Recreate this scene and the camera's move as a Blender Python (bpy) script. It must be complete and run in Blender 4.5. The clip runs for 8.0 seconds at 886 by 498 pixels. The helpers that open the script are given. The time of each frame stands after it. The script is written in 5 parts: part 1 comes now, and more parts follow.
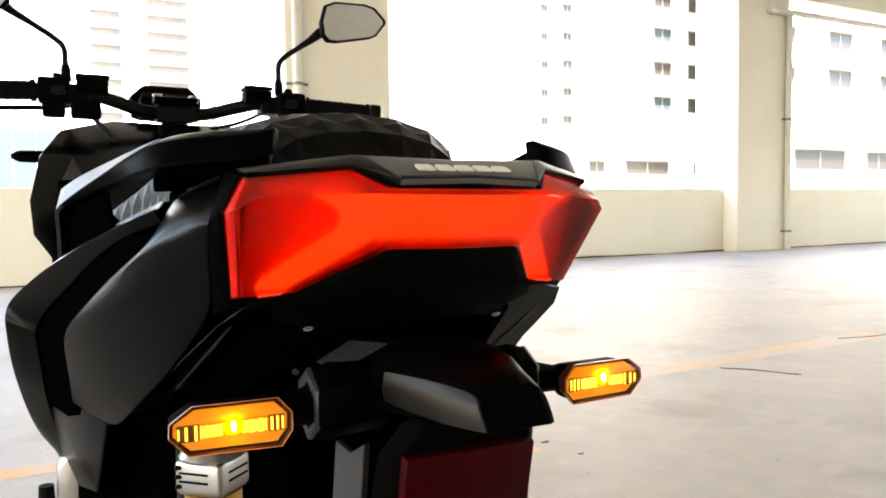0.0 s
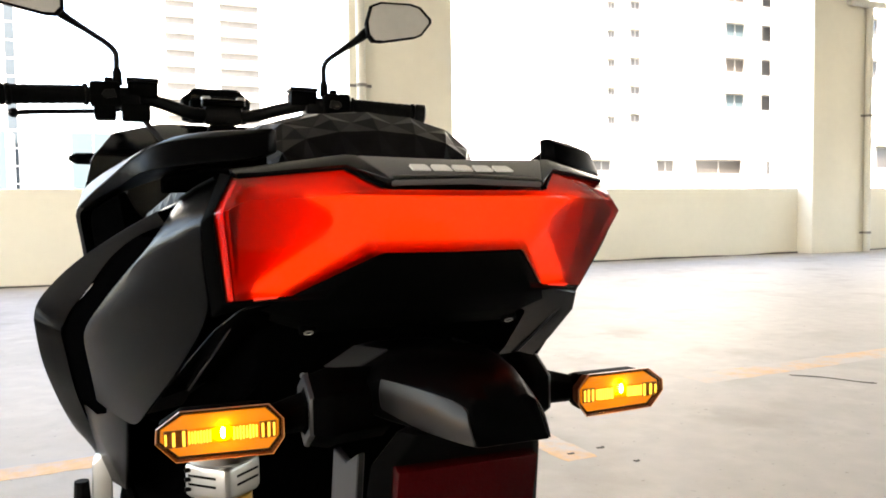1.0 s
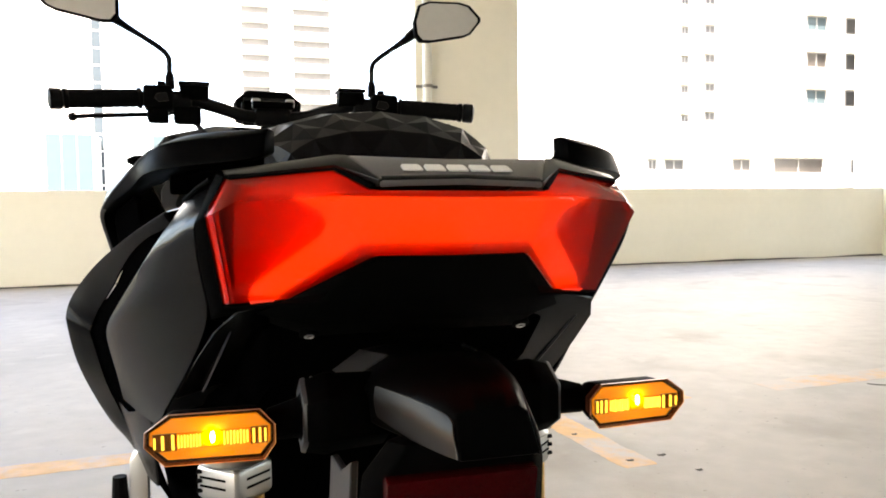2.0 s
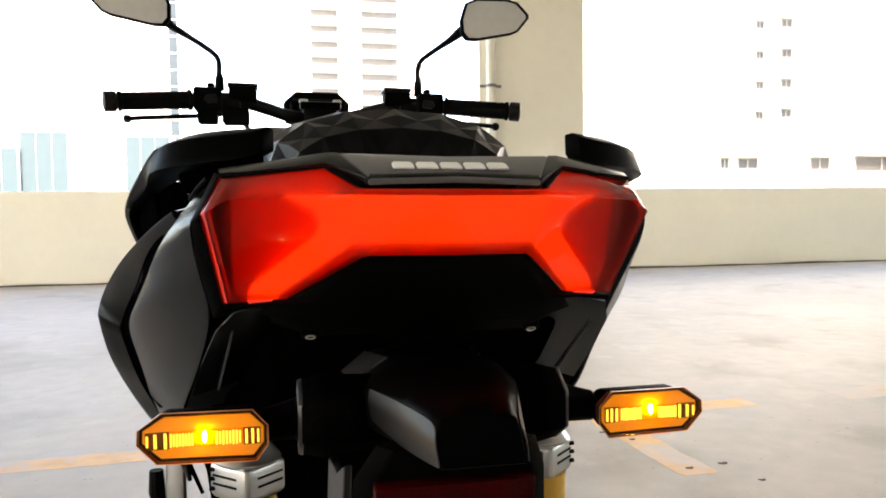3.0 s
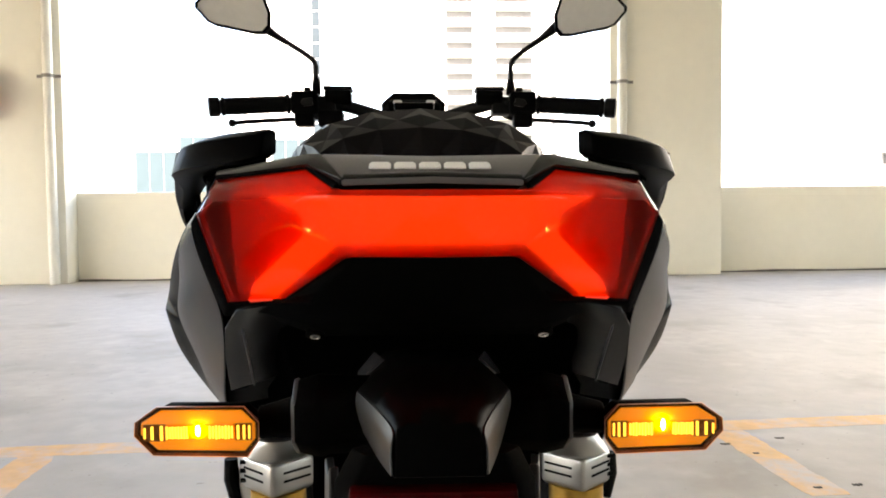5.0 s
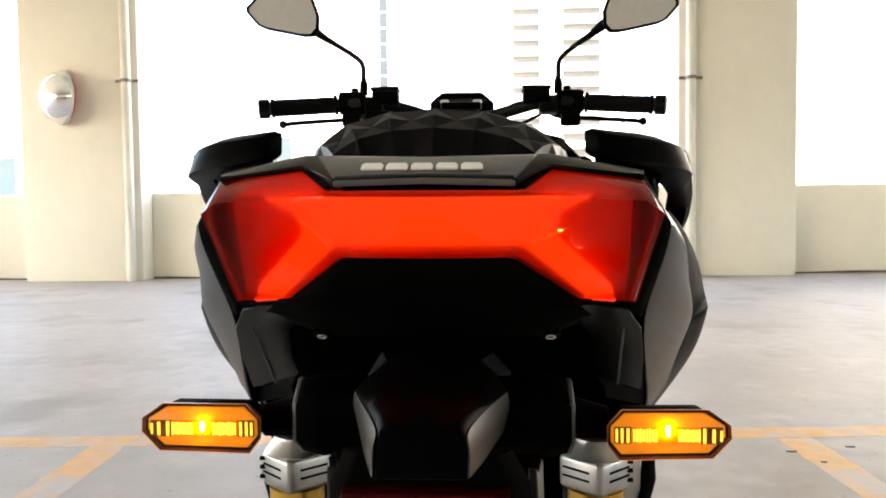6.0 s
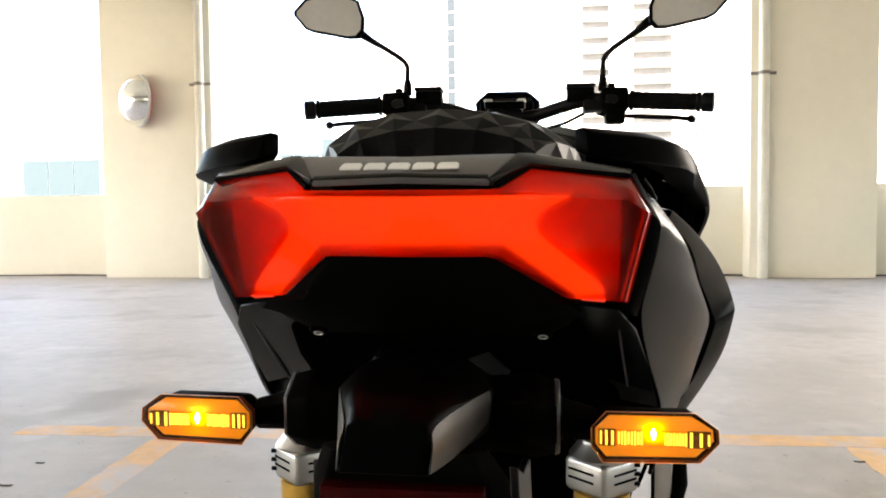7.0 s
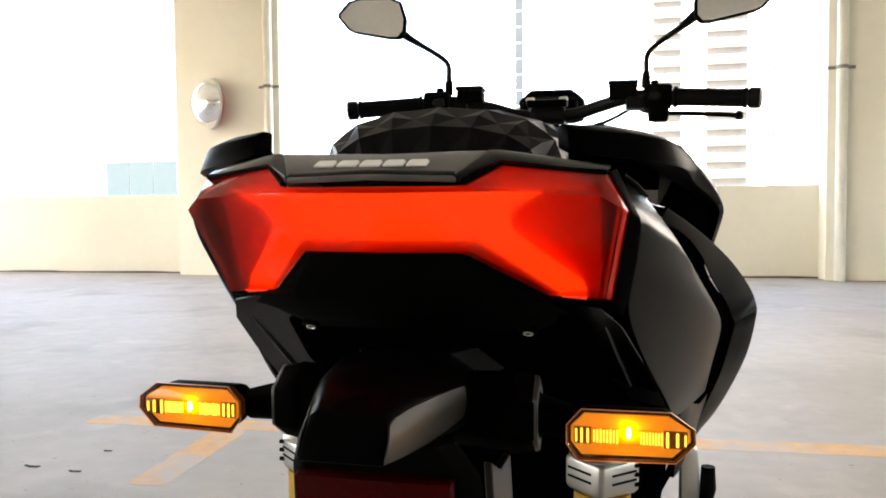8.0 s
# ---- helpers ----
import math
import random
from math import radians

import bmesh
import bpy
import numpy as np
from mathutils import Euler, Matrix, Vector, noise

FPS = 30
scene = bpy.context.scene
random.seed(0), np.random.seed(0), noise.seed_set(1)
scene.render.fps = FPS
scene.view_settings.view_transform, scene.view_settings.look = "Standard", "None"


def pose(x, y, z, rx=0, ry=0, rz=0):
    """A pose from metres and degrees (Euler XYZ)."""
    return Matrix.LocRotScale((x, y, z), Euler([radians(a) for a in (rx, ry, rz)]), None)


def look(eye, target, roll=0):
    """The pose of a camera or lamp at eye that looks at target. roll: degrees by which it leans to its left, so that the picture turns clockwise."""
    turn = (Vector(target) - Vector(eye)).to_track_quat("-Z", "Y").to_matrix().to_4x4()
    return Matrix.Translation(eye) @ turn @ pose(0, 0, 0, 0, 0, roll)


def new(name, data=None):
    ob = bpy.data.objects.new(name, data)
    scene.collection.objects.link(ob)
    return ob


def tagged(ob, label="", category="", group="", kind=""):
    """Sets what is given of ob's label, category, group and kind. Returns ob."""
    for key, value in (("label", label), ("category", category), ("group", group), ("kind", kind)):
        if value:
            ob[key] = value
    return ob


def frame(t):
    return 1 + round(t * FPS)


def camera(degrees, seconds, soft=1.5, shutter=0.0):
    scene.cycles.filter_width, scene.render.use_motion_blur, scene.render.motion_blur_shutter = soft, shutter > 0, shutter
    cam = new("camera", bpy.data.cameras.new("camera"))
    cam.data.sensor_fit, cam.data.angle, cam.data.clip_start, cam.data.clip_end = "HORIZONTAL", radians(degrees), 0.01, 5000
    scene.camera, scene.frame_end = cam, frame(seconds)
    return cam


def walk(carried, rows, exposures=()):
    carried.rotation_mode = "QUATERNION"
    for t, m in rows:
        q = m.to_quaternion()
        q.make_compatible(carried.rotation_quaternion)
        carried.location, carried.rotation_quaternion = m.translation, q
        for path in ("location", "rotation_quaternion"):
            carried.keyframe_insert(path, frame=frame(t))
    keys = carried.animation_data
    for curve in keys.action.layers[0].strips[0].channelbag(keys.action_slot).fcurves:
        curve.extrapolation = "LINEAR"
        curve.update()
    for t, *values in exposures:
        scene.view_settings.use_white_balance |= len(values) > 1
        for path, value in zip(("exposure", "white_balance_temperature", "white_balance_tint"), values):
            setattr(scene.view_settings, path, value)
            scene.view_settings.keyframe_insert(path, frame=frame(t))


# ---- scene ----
# The camera slides sideways behind the parked scooter and turns to keep it in view.
cam = camera(60.43, 8.0, soft=1.8)
ROWS = [
    (0.0, -0.2255, -0.4870, 0.8585, -27.506, -3.031, 0.739),
    (0.5, -0.2039, -0.4877, 0.8580, -25.078, -2.983, 0.722),
    (1.0, -0.1813, -0.4868, 0.8589, -22.646, -2.951, 0.721),
    (1.5, -0.1581, -0.4865, 0.8594, -20.049, -2.903, 0.747),
    (3.0, -0.0945, -0.4831, 0.8580, -12.540, -2.799, 0.677),
    (3.5, -0.0735, -0.4840, 0.8587, -10.066, -2.770, 0.685),
    (4.0, -0.0524, -0.4839, 0.8582, -7.577, -2.731, 0.671),
    (4.5, -0.0314, -0.4836, 0.8579, -5.046, -2.711, 0.637),
    (6.0, 0.0262, -0.4809, 0.8586, 2.433, -2.755, 0.704),
    (6.5, 0.0497, -0.4798, 0.8582, 4.967, -2.759, 0.697),
    (7.0, 0.0737, -0.4809, 0.8580, 7.474, -2.740, 0.630),
    (7.5, 0.0998, -0.4810, 0.8581, 9.977, -2.716, 0.574),
    (8.0, 0.1253, -0.4776, 0.8556, 12.508, -2.704, 0.555),
]
EXPOSURE = 4.2
walk(cam, [(t, pose(x, y, z, 90 + pitch, roll, yaw)) for t, x, y, z, yaw, pitch, roll in ROWS],
     exposures=[(0.0, EXPOSURE + 0.12, 7250, 13), (1.6, EXPOSURE + 0.09, 7250, 13), (3.0, EXPOSURE - 0.12, 7250, 13), (4.6, EXPOSURE - 0.11, 7250, 13), (6.0, EXPOSURE - 0.08, 7250, 13), (6.6, EXPOSURE - 0.08, 7250, 13), (8.0, EXPOSURE - 0.12, 7250, 13)])
GLOW = 2 ** -EXPOSURE

# ---- daylight ----
SUN_HEIGHT, SUN_BEARING = 52, 205
world = bpy.data.worlds.new("daylight")
scene.world = world
world.use_nodes = True
sky = world.node_tree.nodes.new("ShaderNodeTexSky")
sky.sky_type, sky.sun_disc = "NISHITA", False
sky.sun_elevation, sky.sun_rotation = radians(SUN_HEIGHT), radians(SUN_BEARING)
sky.dust_density, sky.air_density = 3.0, 1.0
world.node_tree.nodes["Background"].inputs["Strength"].default_value = 0.15
world.node_tree.links.new(sky.outputs["Color"], world.node_tree.nodes["Background"].inputs["Color"])
sun = new("sun", bpy.data.lights.new("sun", "SUN"))
sun.data.energy, sun.data.angle, sun.data.color = 3.5, radians(0.6), (1.0, 0.95, 0.88)
reach = Vector((math.sin(radians(SUN_BEARING)), math.cos(radians(SUN_BEARING)), math.tan(radians(SUN_HEIGHT))))
sun.matrix_world = look(reach * 40, (0, 0, 0))


# ---- materials ----
def material(name, color, rough=0.5, metal=0.0, grain=0.0, scale=60.0, stain=0.0, stain_scale=3.0, bump=0.0,
             bump_scale=200.0, coat=0.0, specular=0.5, tone=None):
    """A painted, moulded or metal surface: base colour with fine grain, larger stains and relief."""
    m = bpy.data.materials.new(name)
    m.use_nodes = True
    n, link = m.node_tree.nodes, m.node_tree.links.new
    b = n["Principled BSDF"]
    b.inputs["Roughness"].default_value, b.inputs["Metallic"].default_value = rough, metal
    b.inputs["Coat Weight"].default_value, b.inputs["Specular IOR Level"].default_value = coat, specular
    b.inputs["Base Color"].default_value = (*color, 1)
    co = n.new("ShaderNodeTexCoord").outputs["Object"]
    last = None
    for strength, size, shade in ((grain, scale, None), (stain, stain_scale, tone)):
        if not strength:
            continue
        tex = n.new("ShaderNodeTexNoise")
        tex.inputs["Scale"].default_value, tex.inputs["Detail"].default_value = size, 6
        link(co, tex.inputs["Vector"])
        ramp = n.new("ShaderNodeMapRange")
        ramp.inputs["From Min"].default_value, ramp.inputs["From Max"].default_value = 0.35, 0.7
        ramp.inputs["To Max"].default_value = strength
        link(tex.outputs["Fac"], ramp.inputs["Value"])
        mix = n.new("ShaderNodeMix")
        mix.data_type = "RGBA"
        if last:
            link(last, mix.inputs["A"])
        else:
            mix.inputs["A"].default_value = (*color, 1)
        dark = shade or [c * 0.45 for c in color]
        mix.inputs["B"].default_value = (*dark, 1)
        link(ramp.outputs["Result"], mix.inputs["Factor"])
        last = mix.outputs["Result"]
        rr = n.new("ShaderNodeMapRange")
        rr.inputs["To Min"].default_value, rr.inputs["To Max"].default_value = max(rough - 0.08, 0.02), min(rough + 0.1, 1)
        link(tex.outputs["Fac"], rr.inputs["Value"])
        link(rr.outputs["Result"], b.inputs["Roughness"])
    if last:
        link(last, b.inputs["Base Color"])
    if bump:
        tex = n.new("ShaderNodeTexNoise")
        tex.inputs["Scale"].default_value, tex.inputs["Detail"].default_value = bump_scale, 4
        link(co, tex.inputs["Vector"])
        relief = n.new("ShaderNodeBump")
        relief.inputs["Strength"].default_value, relief.inputs["Distance"].default_value = bump, 0.002
        link(tex.outputs["Fac"], relief.inputs["Height"])
        link(relief.outputs["Normal"], b.inputs["Normal"])
    return m


def glowing(name, color, strength):
    """A lit diffuser, or a lamp part given a glow for light it receives."""
    m = bpy.data.materials.new(name)
    m.use_nodes = True
    b = m.node_tree.nodes["Principled BSDF"]
    b.inputs["Base Color"].default_value = (*color, 1)
    b.inputs["Roughness"].default_value = 0.4
    b.inputs["Specular IOR Level"].default_value = 0.08
    b.inputs["Emission Color"].default_value = (*color, 1)
    b.inputs["Emission Strength"].default_value = strength
    return m


def clear(name, tint, rough=0.02, gloss=0.025, frost=0.0):
    """A thin moulded lens: tinted see-through plastic, frosted or not, under a glossy skin."""
    m = bpy.data.materials.new(name)
    m.use_nodes = True
    n, link = m.node_tree.nodes, m.node_tree.links.new
    n.remove(n["Principled BSDF"])
    see, shine, edge, power, gain, mix = (n.new("ShaderNode" + k) for k in ("BsdfTransparent", "BsdfGlossy", "LayerWeight", "Math", "Math", "MixShader"))
    power.operation, gain.operation = "POWER", "MULTIPLY_ADD"
    power.inputs[1].default_value, gain.inputs[1].default_value, gain.inputs[2].default_value = 3.8, 0.35, gloss
    link(edge.outputs["Facing"], power.inputs[0])
    link(power.outputs[0], gain.inputs[0])
    see.inputs["Color"].default_value = (*tint, 1)
    shine.inputs["Roughness"].default_value = rough
    link(gain.outputs[0], mix.inputs["Fac"])
    if frost:
        soft, blend = n.new("ShaderNodeBsdfRefraction"), n.new("ShaderNodeMixShader")
        soft.inputs["Color"].default_value = (*tint, 1)
        soft.inputs["Roughness"].default_value = 0.5
        soft.inputs["IOR"].default_value = 1.3
        blend.inputs["Fac"].default_value = frost
        link(see.outputs["BSDF"], blend.inputs[1])
        link(soft.outputs["BSDF"], blend.inputs[2])
        link(blend.outputs["Shader"], mix.inputs[1])
    else:
        link(see.outputs["BSDF"], mix.inputs[1])
    link(shine.outputs["BSDF"], mix.inputs[2])
    link(mix.outputs["Shader"], n["Material Output"].inputs["Surface"])
    return m


SATIN = material("satin_dark_grey_plastic", (0.0017, 0.0015, 0.0015), 0.27, bump=0.04, bump_scale=1800, specular=0.05)
PLATE = material("satin_grey_paint", (0.009, 0.0086, 0.0086), 0.34, grain=0.2, scale=700, bump=0.05, bump_scale=1500, specular=0.16)
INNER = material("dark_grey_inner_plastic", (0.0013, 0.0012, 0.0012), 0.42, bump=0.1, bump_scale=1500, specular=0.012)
# Light on rail facets, cover edge and cowl panel, painted as grey.
LIT_TRIM = material("lit_trim_grey", (0.060, 0.058, 0.062), 0.42, bump=0.03, bump_scale=1800, specular=0.10)
RAIL = material("satin_black_rail", (0.0014, 0.0013, 0.0014), 0.36, bump=0.03, bump_scale=1800, specular=0.008)
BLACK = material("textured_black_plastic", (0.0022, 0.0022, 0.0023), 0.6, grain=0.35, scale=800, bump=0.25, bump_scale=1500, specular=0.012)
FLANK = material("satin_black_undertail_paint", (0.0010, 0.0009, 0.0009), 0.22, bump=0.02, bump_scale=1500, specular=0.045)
# Darker, dull copy of BLACK; deep shade inside the body is in its colour.
VOID = material("shade_black_inner", (0.0012, 0.0012, 0.0013), 0.85, grain=0.3, scale=600, bump=0.2, bump_scale=1200, specular=0.0)
COWL = material("gloss_black_cowl_paint", (0.0016, 0.0016, 0.0019), 0.24, specular=0.40)
# Floor reflection on the black upper fender, painted as a grey.
REFLECTION_GREY = material("painted_reflection_grey", (0.030, 0.029, 0.030), 0.30, bump=0.04, bump_scale=1500, specular=0.5)
GLOSS = material("gloss_black_plastic", (0.0014, 0.0014, 0.0016), 0.32, specular=0.012)
RUBBER = material("black_rubber", (0.004, 0.004, 0.004), 0.7, grain=0.4, scale=300, bump=0.2, bump_scale=700, specular=0.05)
VINYL = material("black_seat_vinyl", (0.0058, 0.0050, 0.0056), 0.40, bump=0.05, bump_scale=1400, specular=0.06)
GARNISH = material("satin_grey_garnish", (0.032, 0.031, 0.034), 0.34, bump=0.05, bump_scale=1500, specular=0.4)
# Lighter, shinier copy of the fender's black, for the sheen on its sides.
FACET = material("sheen_fender_black", (0.0040, 0.0040, 0.0052), 0.40, bump=0.03, bump_scale=1500, specular=0.28)
# One lip in two tones: its shade painted black, its light grey.
LIP_SHADED = material("shaded_lip_paint", (0.0020, 0.0019, 0.0020), 0.24, bump=0.02, bump_scale=1800, specular=0.22)
LIP_LIT = material("lit_lip_paint", (0.095, 0.087, 0.087), 0.30, grain=0.15, scale=700, bump=0.05, bump_scale=1500, specular=0.5)
ALLOY = material("brushed_aluminium", (0.50, 0.49, 0.48), 0.34, metal=1.0, grain=0.05, scale=60)
GOLD = material("gold_anodised_metal", (0.72, 0.44, 0.10), 0.3, metal=1.0, grain=0.2, scale=150)
STEEL = material("dark_painted_steel", (0.005, 0.005, 0.0055), 0.4, metal=0.0, grain=0.3, scale=200, specular=0.10)
SILVER = material("silver_badge", (0.88, 0.87, 0.86), 0.35, metal=0.1, grain=0.1, scale=400)
GLASS_MIRROR = material("mirror_glass", (0.86, 0.86, 0.86), 0.02, metal=1.0)
RED_REFLEX = material("red_reflector", (0.036, 0.0006, 0.0014), 0.22, grain=0.4, scale=900, bump=0.4, bump_scale=900, specular=0.05)
RED_LENS = clear("red_lamp_lens", (0.985, 0.20, 0.11), gloss=0.017, frost=0.32)
CLEAR_LENS = clear("clear_lamp_lens", (0.96, 0.93, 0.86))
DARK_RED = material("red_lamp_housing", (0.42, 0.075, 0.050), 0.3, grain=0.2, scale=120)
# Shaded copy of the housing red, for the bowl's unlit ends.
SHADED_RED = material("shaded_red_housing", (0.060, 0.0060, 0.0060), 0.6, grain=0.2, scale=200, specular=0.0)
LIT_RED = glowing("lit_red_light_guide", (1.0, 1.0, 0.45), 1.38 * GLOW)
# Inner plates glow by themselves in place of light from the guide.
DIM_RED = glowing("dim_red_glow_plate", (0.80, 0.22, 0.14), 0.165 * GLOW)
TAB_RED = glowing("lit_red_tab", (0.9, 0.06, 0.03), 0.8 * GLOW)
CROWN_RED = glowing("faint_red_glow_plate", (0.62, 0.30, 0.22), 0.11 * GLOW)
FIN_RED = glowing("lit_red_upper_reflector", (0.85, 0.60, 0.42), 0.55 * GLOW)
# The reflector glows by itself in place of light from the diode.
LIT_AMBER = glowing("lit_amber_reflector", (1.0, 0.34, 0.018), 0.46 * GLOW)
HOT_AMBER = glowing("bright_amber_diode", (1.0, 0.66, 0.13), 210.0 * GLOW)
# Lamp light on the lens: painted into the edge, a glow in the wall.
LENS_EDGE = material("amber_lit_lens_edge", (0.80, 0.42, 0.22), 0.3, grain=0.1, scale=300)
LENS_WALL = glowing("glowing_lens_wall", (0.10, 0.032, 0.012), 0.08 * GLOW)
RIB_AMBER = glowing("lit_amber_ribs", (1.0, 0.55, 0.055), 3.2 * GLOW)
BAND_AMBER = glowing("lit_amber_band", (0.8, 0.22, 0.008), 0.22 * GLOW)
# Shade of the lens wall round the reflector, painted as brown.
BORDER = material("border_shade_brown", (0.02, 0.008, 0.004), 0.4, grain=0.2, scale=300, specular=0.2)
DARK_AMBER = material("recess_dark_amber", (0.17, 0.055, 0.006), 0.3, grain=0.2, scale=300)
SCREEN = material("dark_display", (0.01, 0.011, 0.013), 0.12, grain=0.1, scale=30, specular=0.3)

CREAM = material("cream_wall_paint", (0.90, 0.855, 0.735), 0.7, grain=0.04, scale=9, stain=0.12, stain_scale=0.8, bump=0.08, bump_scale=45)
PIPE_PAINT = material("cream_pipe_paint", (0.80, 0.77, 0.68), 0.45, grain=0.1, scale=30, stain=0.2, stain_scale=3)
SOFFIT = material("grey_white_soffit", (0.80, 0.77, 0.70), 0.8, grain=0.1, scale=20, stain=0.2, stain_scale=0.7, bump=0.3, bump_scale=40)
GRIME = material("dark_floor_joint", (0.05, 0.045, 0.04), 0.8, grain=0.5, scale=40, stain=0.6, stain_scale=6, tone=(0.2, 0.18, 0.15))
CLAMP = material("grey_pipe_clamp", (0.25, 0.23, 0.2), 0.5, metal=0.5, grain=0.3, scale=80)
RED_BACK = material("red_mirror_back", (0.55, 0.06, 0.04), 0.4, grain=0.2, scale=50)
FACADE = material("white_building_paint", (0.62, 0.61, 0.585), 0.8, grain=0.08, scale=2, stain=0.12, stain_scale=0.2)
WINDOW_DARK = material("building_window_glass", (0.012, 0.011, 0.0105), 0.4, grain=0.4, scale=1.5, stain=0.5, stain_scale=0.5, tone=(0.030, 0.024, 0.019))
WINDOW_DEEP = material("deep_blue_glass", (0.020, 0.027, 0.033), 0.5, grain=0.2, scale=0.6, specular=0.1)
WINDOW_BLUE = material("blue_tinted_glass", (0.0275, 0.040, 0.046), 0.5, grain=0.12, scale=0.6, specular=0.1)
SHADE = material("shaded_balcony_recess", (0.095, 0.090, 0.083), 0.8, grain=0.3, scale=0.8)
FRAME = material("window_frame_paint", (0.12, 0.115, 0.11), 0.5, grain=0.1, scale=5)
EARTH = material("town_ground", (0.16, 0.17, 0.12), 0.9, grain=0.5, scale=0.3, stain=0.6, stain_scale=0.03, tone=(0.12, 0.12, 0.12))


def concrete():
    """Power-trowelled concrete deck: cloudy stains, tyre smudges, fine pores and a slight sheen."""
    m = material("concrete_deck", (0.485, 0.435, 0.390), 0.55, specular=0.16, grain=0.22, scale=9, stain=0.45, stain_scale=0.7, bump=0.25,
                 bump_scale=70, tone=(0.40, 0.372, 0.330))
    n, link = m.node_tree.nodes, m.node_tree.links.new
    b = n["Principled BSDF"]
    base = b.inputs["Base Color"].links[0].from_socket
    co = n.new("ShaderNodeTexCoord").outputs["Object"]
    for size, low, high, amount, tint, stretch in ((1.6, 0.54, 0.72, 0.75, (0.31, 0.268, 0.225), (1, 1, 1)),
                                                   (0.45, 0.48, 0.70, 0.65, (0.375, 0.335, 0.29), (1, 1.4, 1)),
                                                   (4.5, 0.58, 0.70, 0.35, (0.56, 0.51, 0.46), (1, 1, 1)),
                                                   (38, 0.69, 0.73, 0.6, (0.14, 0.13, 0.12), (1, 1, 1))):
        shift = n.new("ShaderNodeMapping")
        shift.inputs["Scale"].default_value = stretch
        shift.inputs["Location"].default_value = (size, 3.1, 0)
        link(co, shift.inputs["Vector"])
        tex = n.new("ShaderNodeTexNoise")
        tex.inputs["Scale"].default_value, tex.inputs["Detail"].default_value = size, 5
        link(shift.outputs["Vector"], tex.inputs["Vector"])
        r = n.new("ShaderNodeMapRange")
        r.inputs["From Min"].default_value, r.inputs["From Max"].default_value, r.inputs["To Max"].default_value = low, high, amount
        link(tex.outputs["Fac"], r.inputs["Value"])
        mix = n.new("ShaderNodeMix")
        mix.data_type = "RGBA"
        mix.inputs["B"].default_value = (*tint, 1)
        link(base, mix.inputs["A"])
        link(r.outputs["Result"], mix.inputs["Factor"])
        base = mix.outputs["Result"]
    link(base, b.inputs["Base Color"])
    return m


def worn_paint(name, low, high):
    """Yellow road paint rubbed down to the concrete."""
    m = material(name, (0.72, 0.40, 0.145), 0.6, grain=0.3, scale=14, bump=0.2, bump_scale=80)
    n, link = m.node_tree.nodes, m.node_tree.links.new
    b = n["Principled BSDF"]
    base = b.inputs["Base Color"].links[0].from_socket
    tex = n.new("ShaderNodeTexNoise")
    tex.inputs["Scale"].default_value, tex.inputs["Detail"].default_value, tex.inputs["Roughness"].default_value = 2.4, 9, 0.72
    link(n.new("ShaderNodeTexCoord").outputs["Object"], tex.inputs["Vector"])
    r = n.new("ShaderNodeMapRange")
    r.inputs["From Min"].default_value, r.inputs["From Max"].default_value, r.inputs["To Max"].default_value = low, high, 0.95
    link(tex.outputs["Fac"], r.inputs["Value"])
    mix = n.new("ShaderNodeMix")
    mix.data_type = "RGBA"
    mix.inputs["B"].default_value = (0.46, 0.415, 0.385, 1)
    link(base, mix.inputs["A"])
    link(r.outputs["Result"], mix.inputs["Factor"])
    link(mix.outputs["Result"], b.inputs["Base Color"])
    return m


CONCRETE = concrete()
YELLOW, FAINT_YELLOW = worn_paint("worn_yellow_paint", 0.45, 0.62), worn_paint("rubbed_out_yellow_paint", 0.36, 0.54)

# ---- mesh helpers ----
PLACE = {}


def thing(name, at, label, category, group="", kind=""):
    """An Empty at the base of a thing with parts."""
    ob = new(name)
    ob.location, ob.empty_display_size = at, 0.1
    PLACE[ob] = Vector(at)
    return tagged(ob, label, category, group, kind)


def solid(name, bm, mat, parent=None, label="", category="", kind="", group="", smooth=35, lean=0.0):
    """Links a bmesh, given in world coordinates, as one mesh object with its origin in its middle."""
    bmesh.ops.remove_doubles(bm, verts=bm.verts, dist=1e-5)
    if lean:
        for v in bm.verts:
            v.co.z -= v.co.x * lean
    lo = Vector([min(v.co[k] for v in bm.verts) for k in range(3)])
    hi = Vector([max(v.co[k] for v in bm.verts) for k in range(3)])
    mid = (lo + hi) / 2
    bmesh.ops.translate(bm, verts=bm.verts, vec=-mid)
    me = bpy.data.meshes.new(name)
    for f in bm.faces:
        f.smooth = smooth > 0
    bm.to_mesh(me)
    bm.free()
    if smooth:
        me.set_sharp_from_angle(angle=radians(smooth))
    me.materials.append(mat)
    ob = new(name, me)
    PLACE[ob] = mid
    if parent:
        ob.parent = parent
        mid = mid - PLACE[parent]
    ob.location = mid
    return tagged(ob, label, category, group, kind)


TILT = 0.008  # the scooter leans a touch to its right on the stand


def part(name, bm, mat, parent, label="", smooth=35):
    return solid(name, bm, mat, parent, label, smooth=smooth, lean=TILT)


def ring(bm, points):
    return [bm.verts.new(p) for p in points]


def loft(bm, rings, cap=True, closed=True):
    """Skins rings of equally many points."""
    made = [ring(bm, r) for r in rings]
    n = len(made[0])
    for a, b in zip(made, made[1:]):
        for k in range(n if closed else n - 1):
            bm.faces.new((a[k], a[(k + 1) % n], b[(k + 1) % n], b[k]))
    if cap:
        bm.faces.new(made[0][::-1])
        bm.faces.new(made[-1])
    return bm


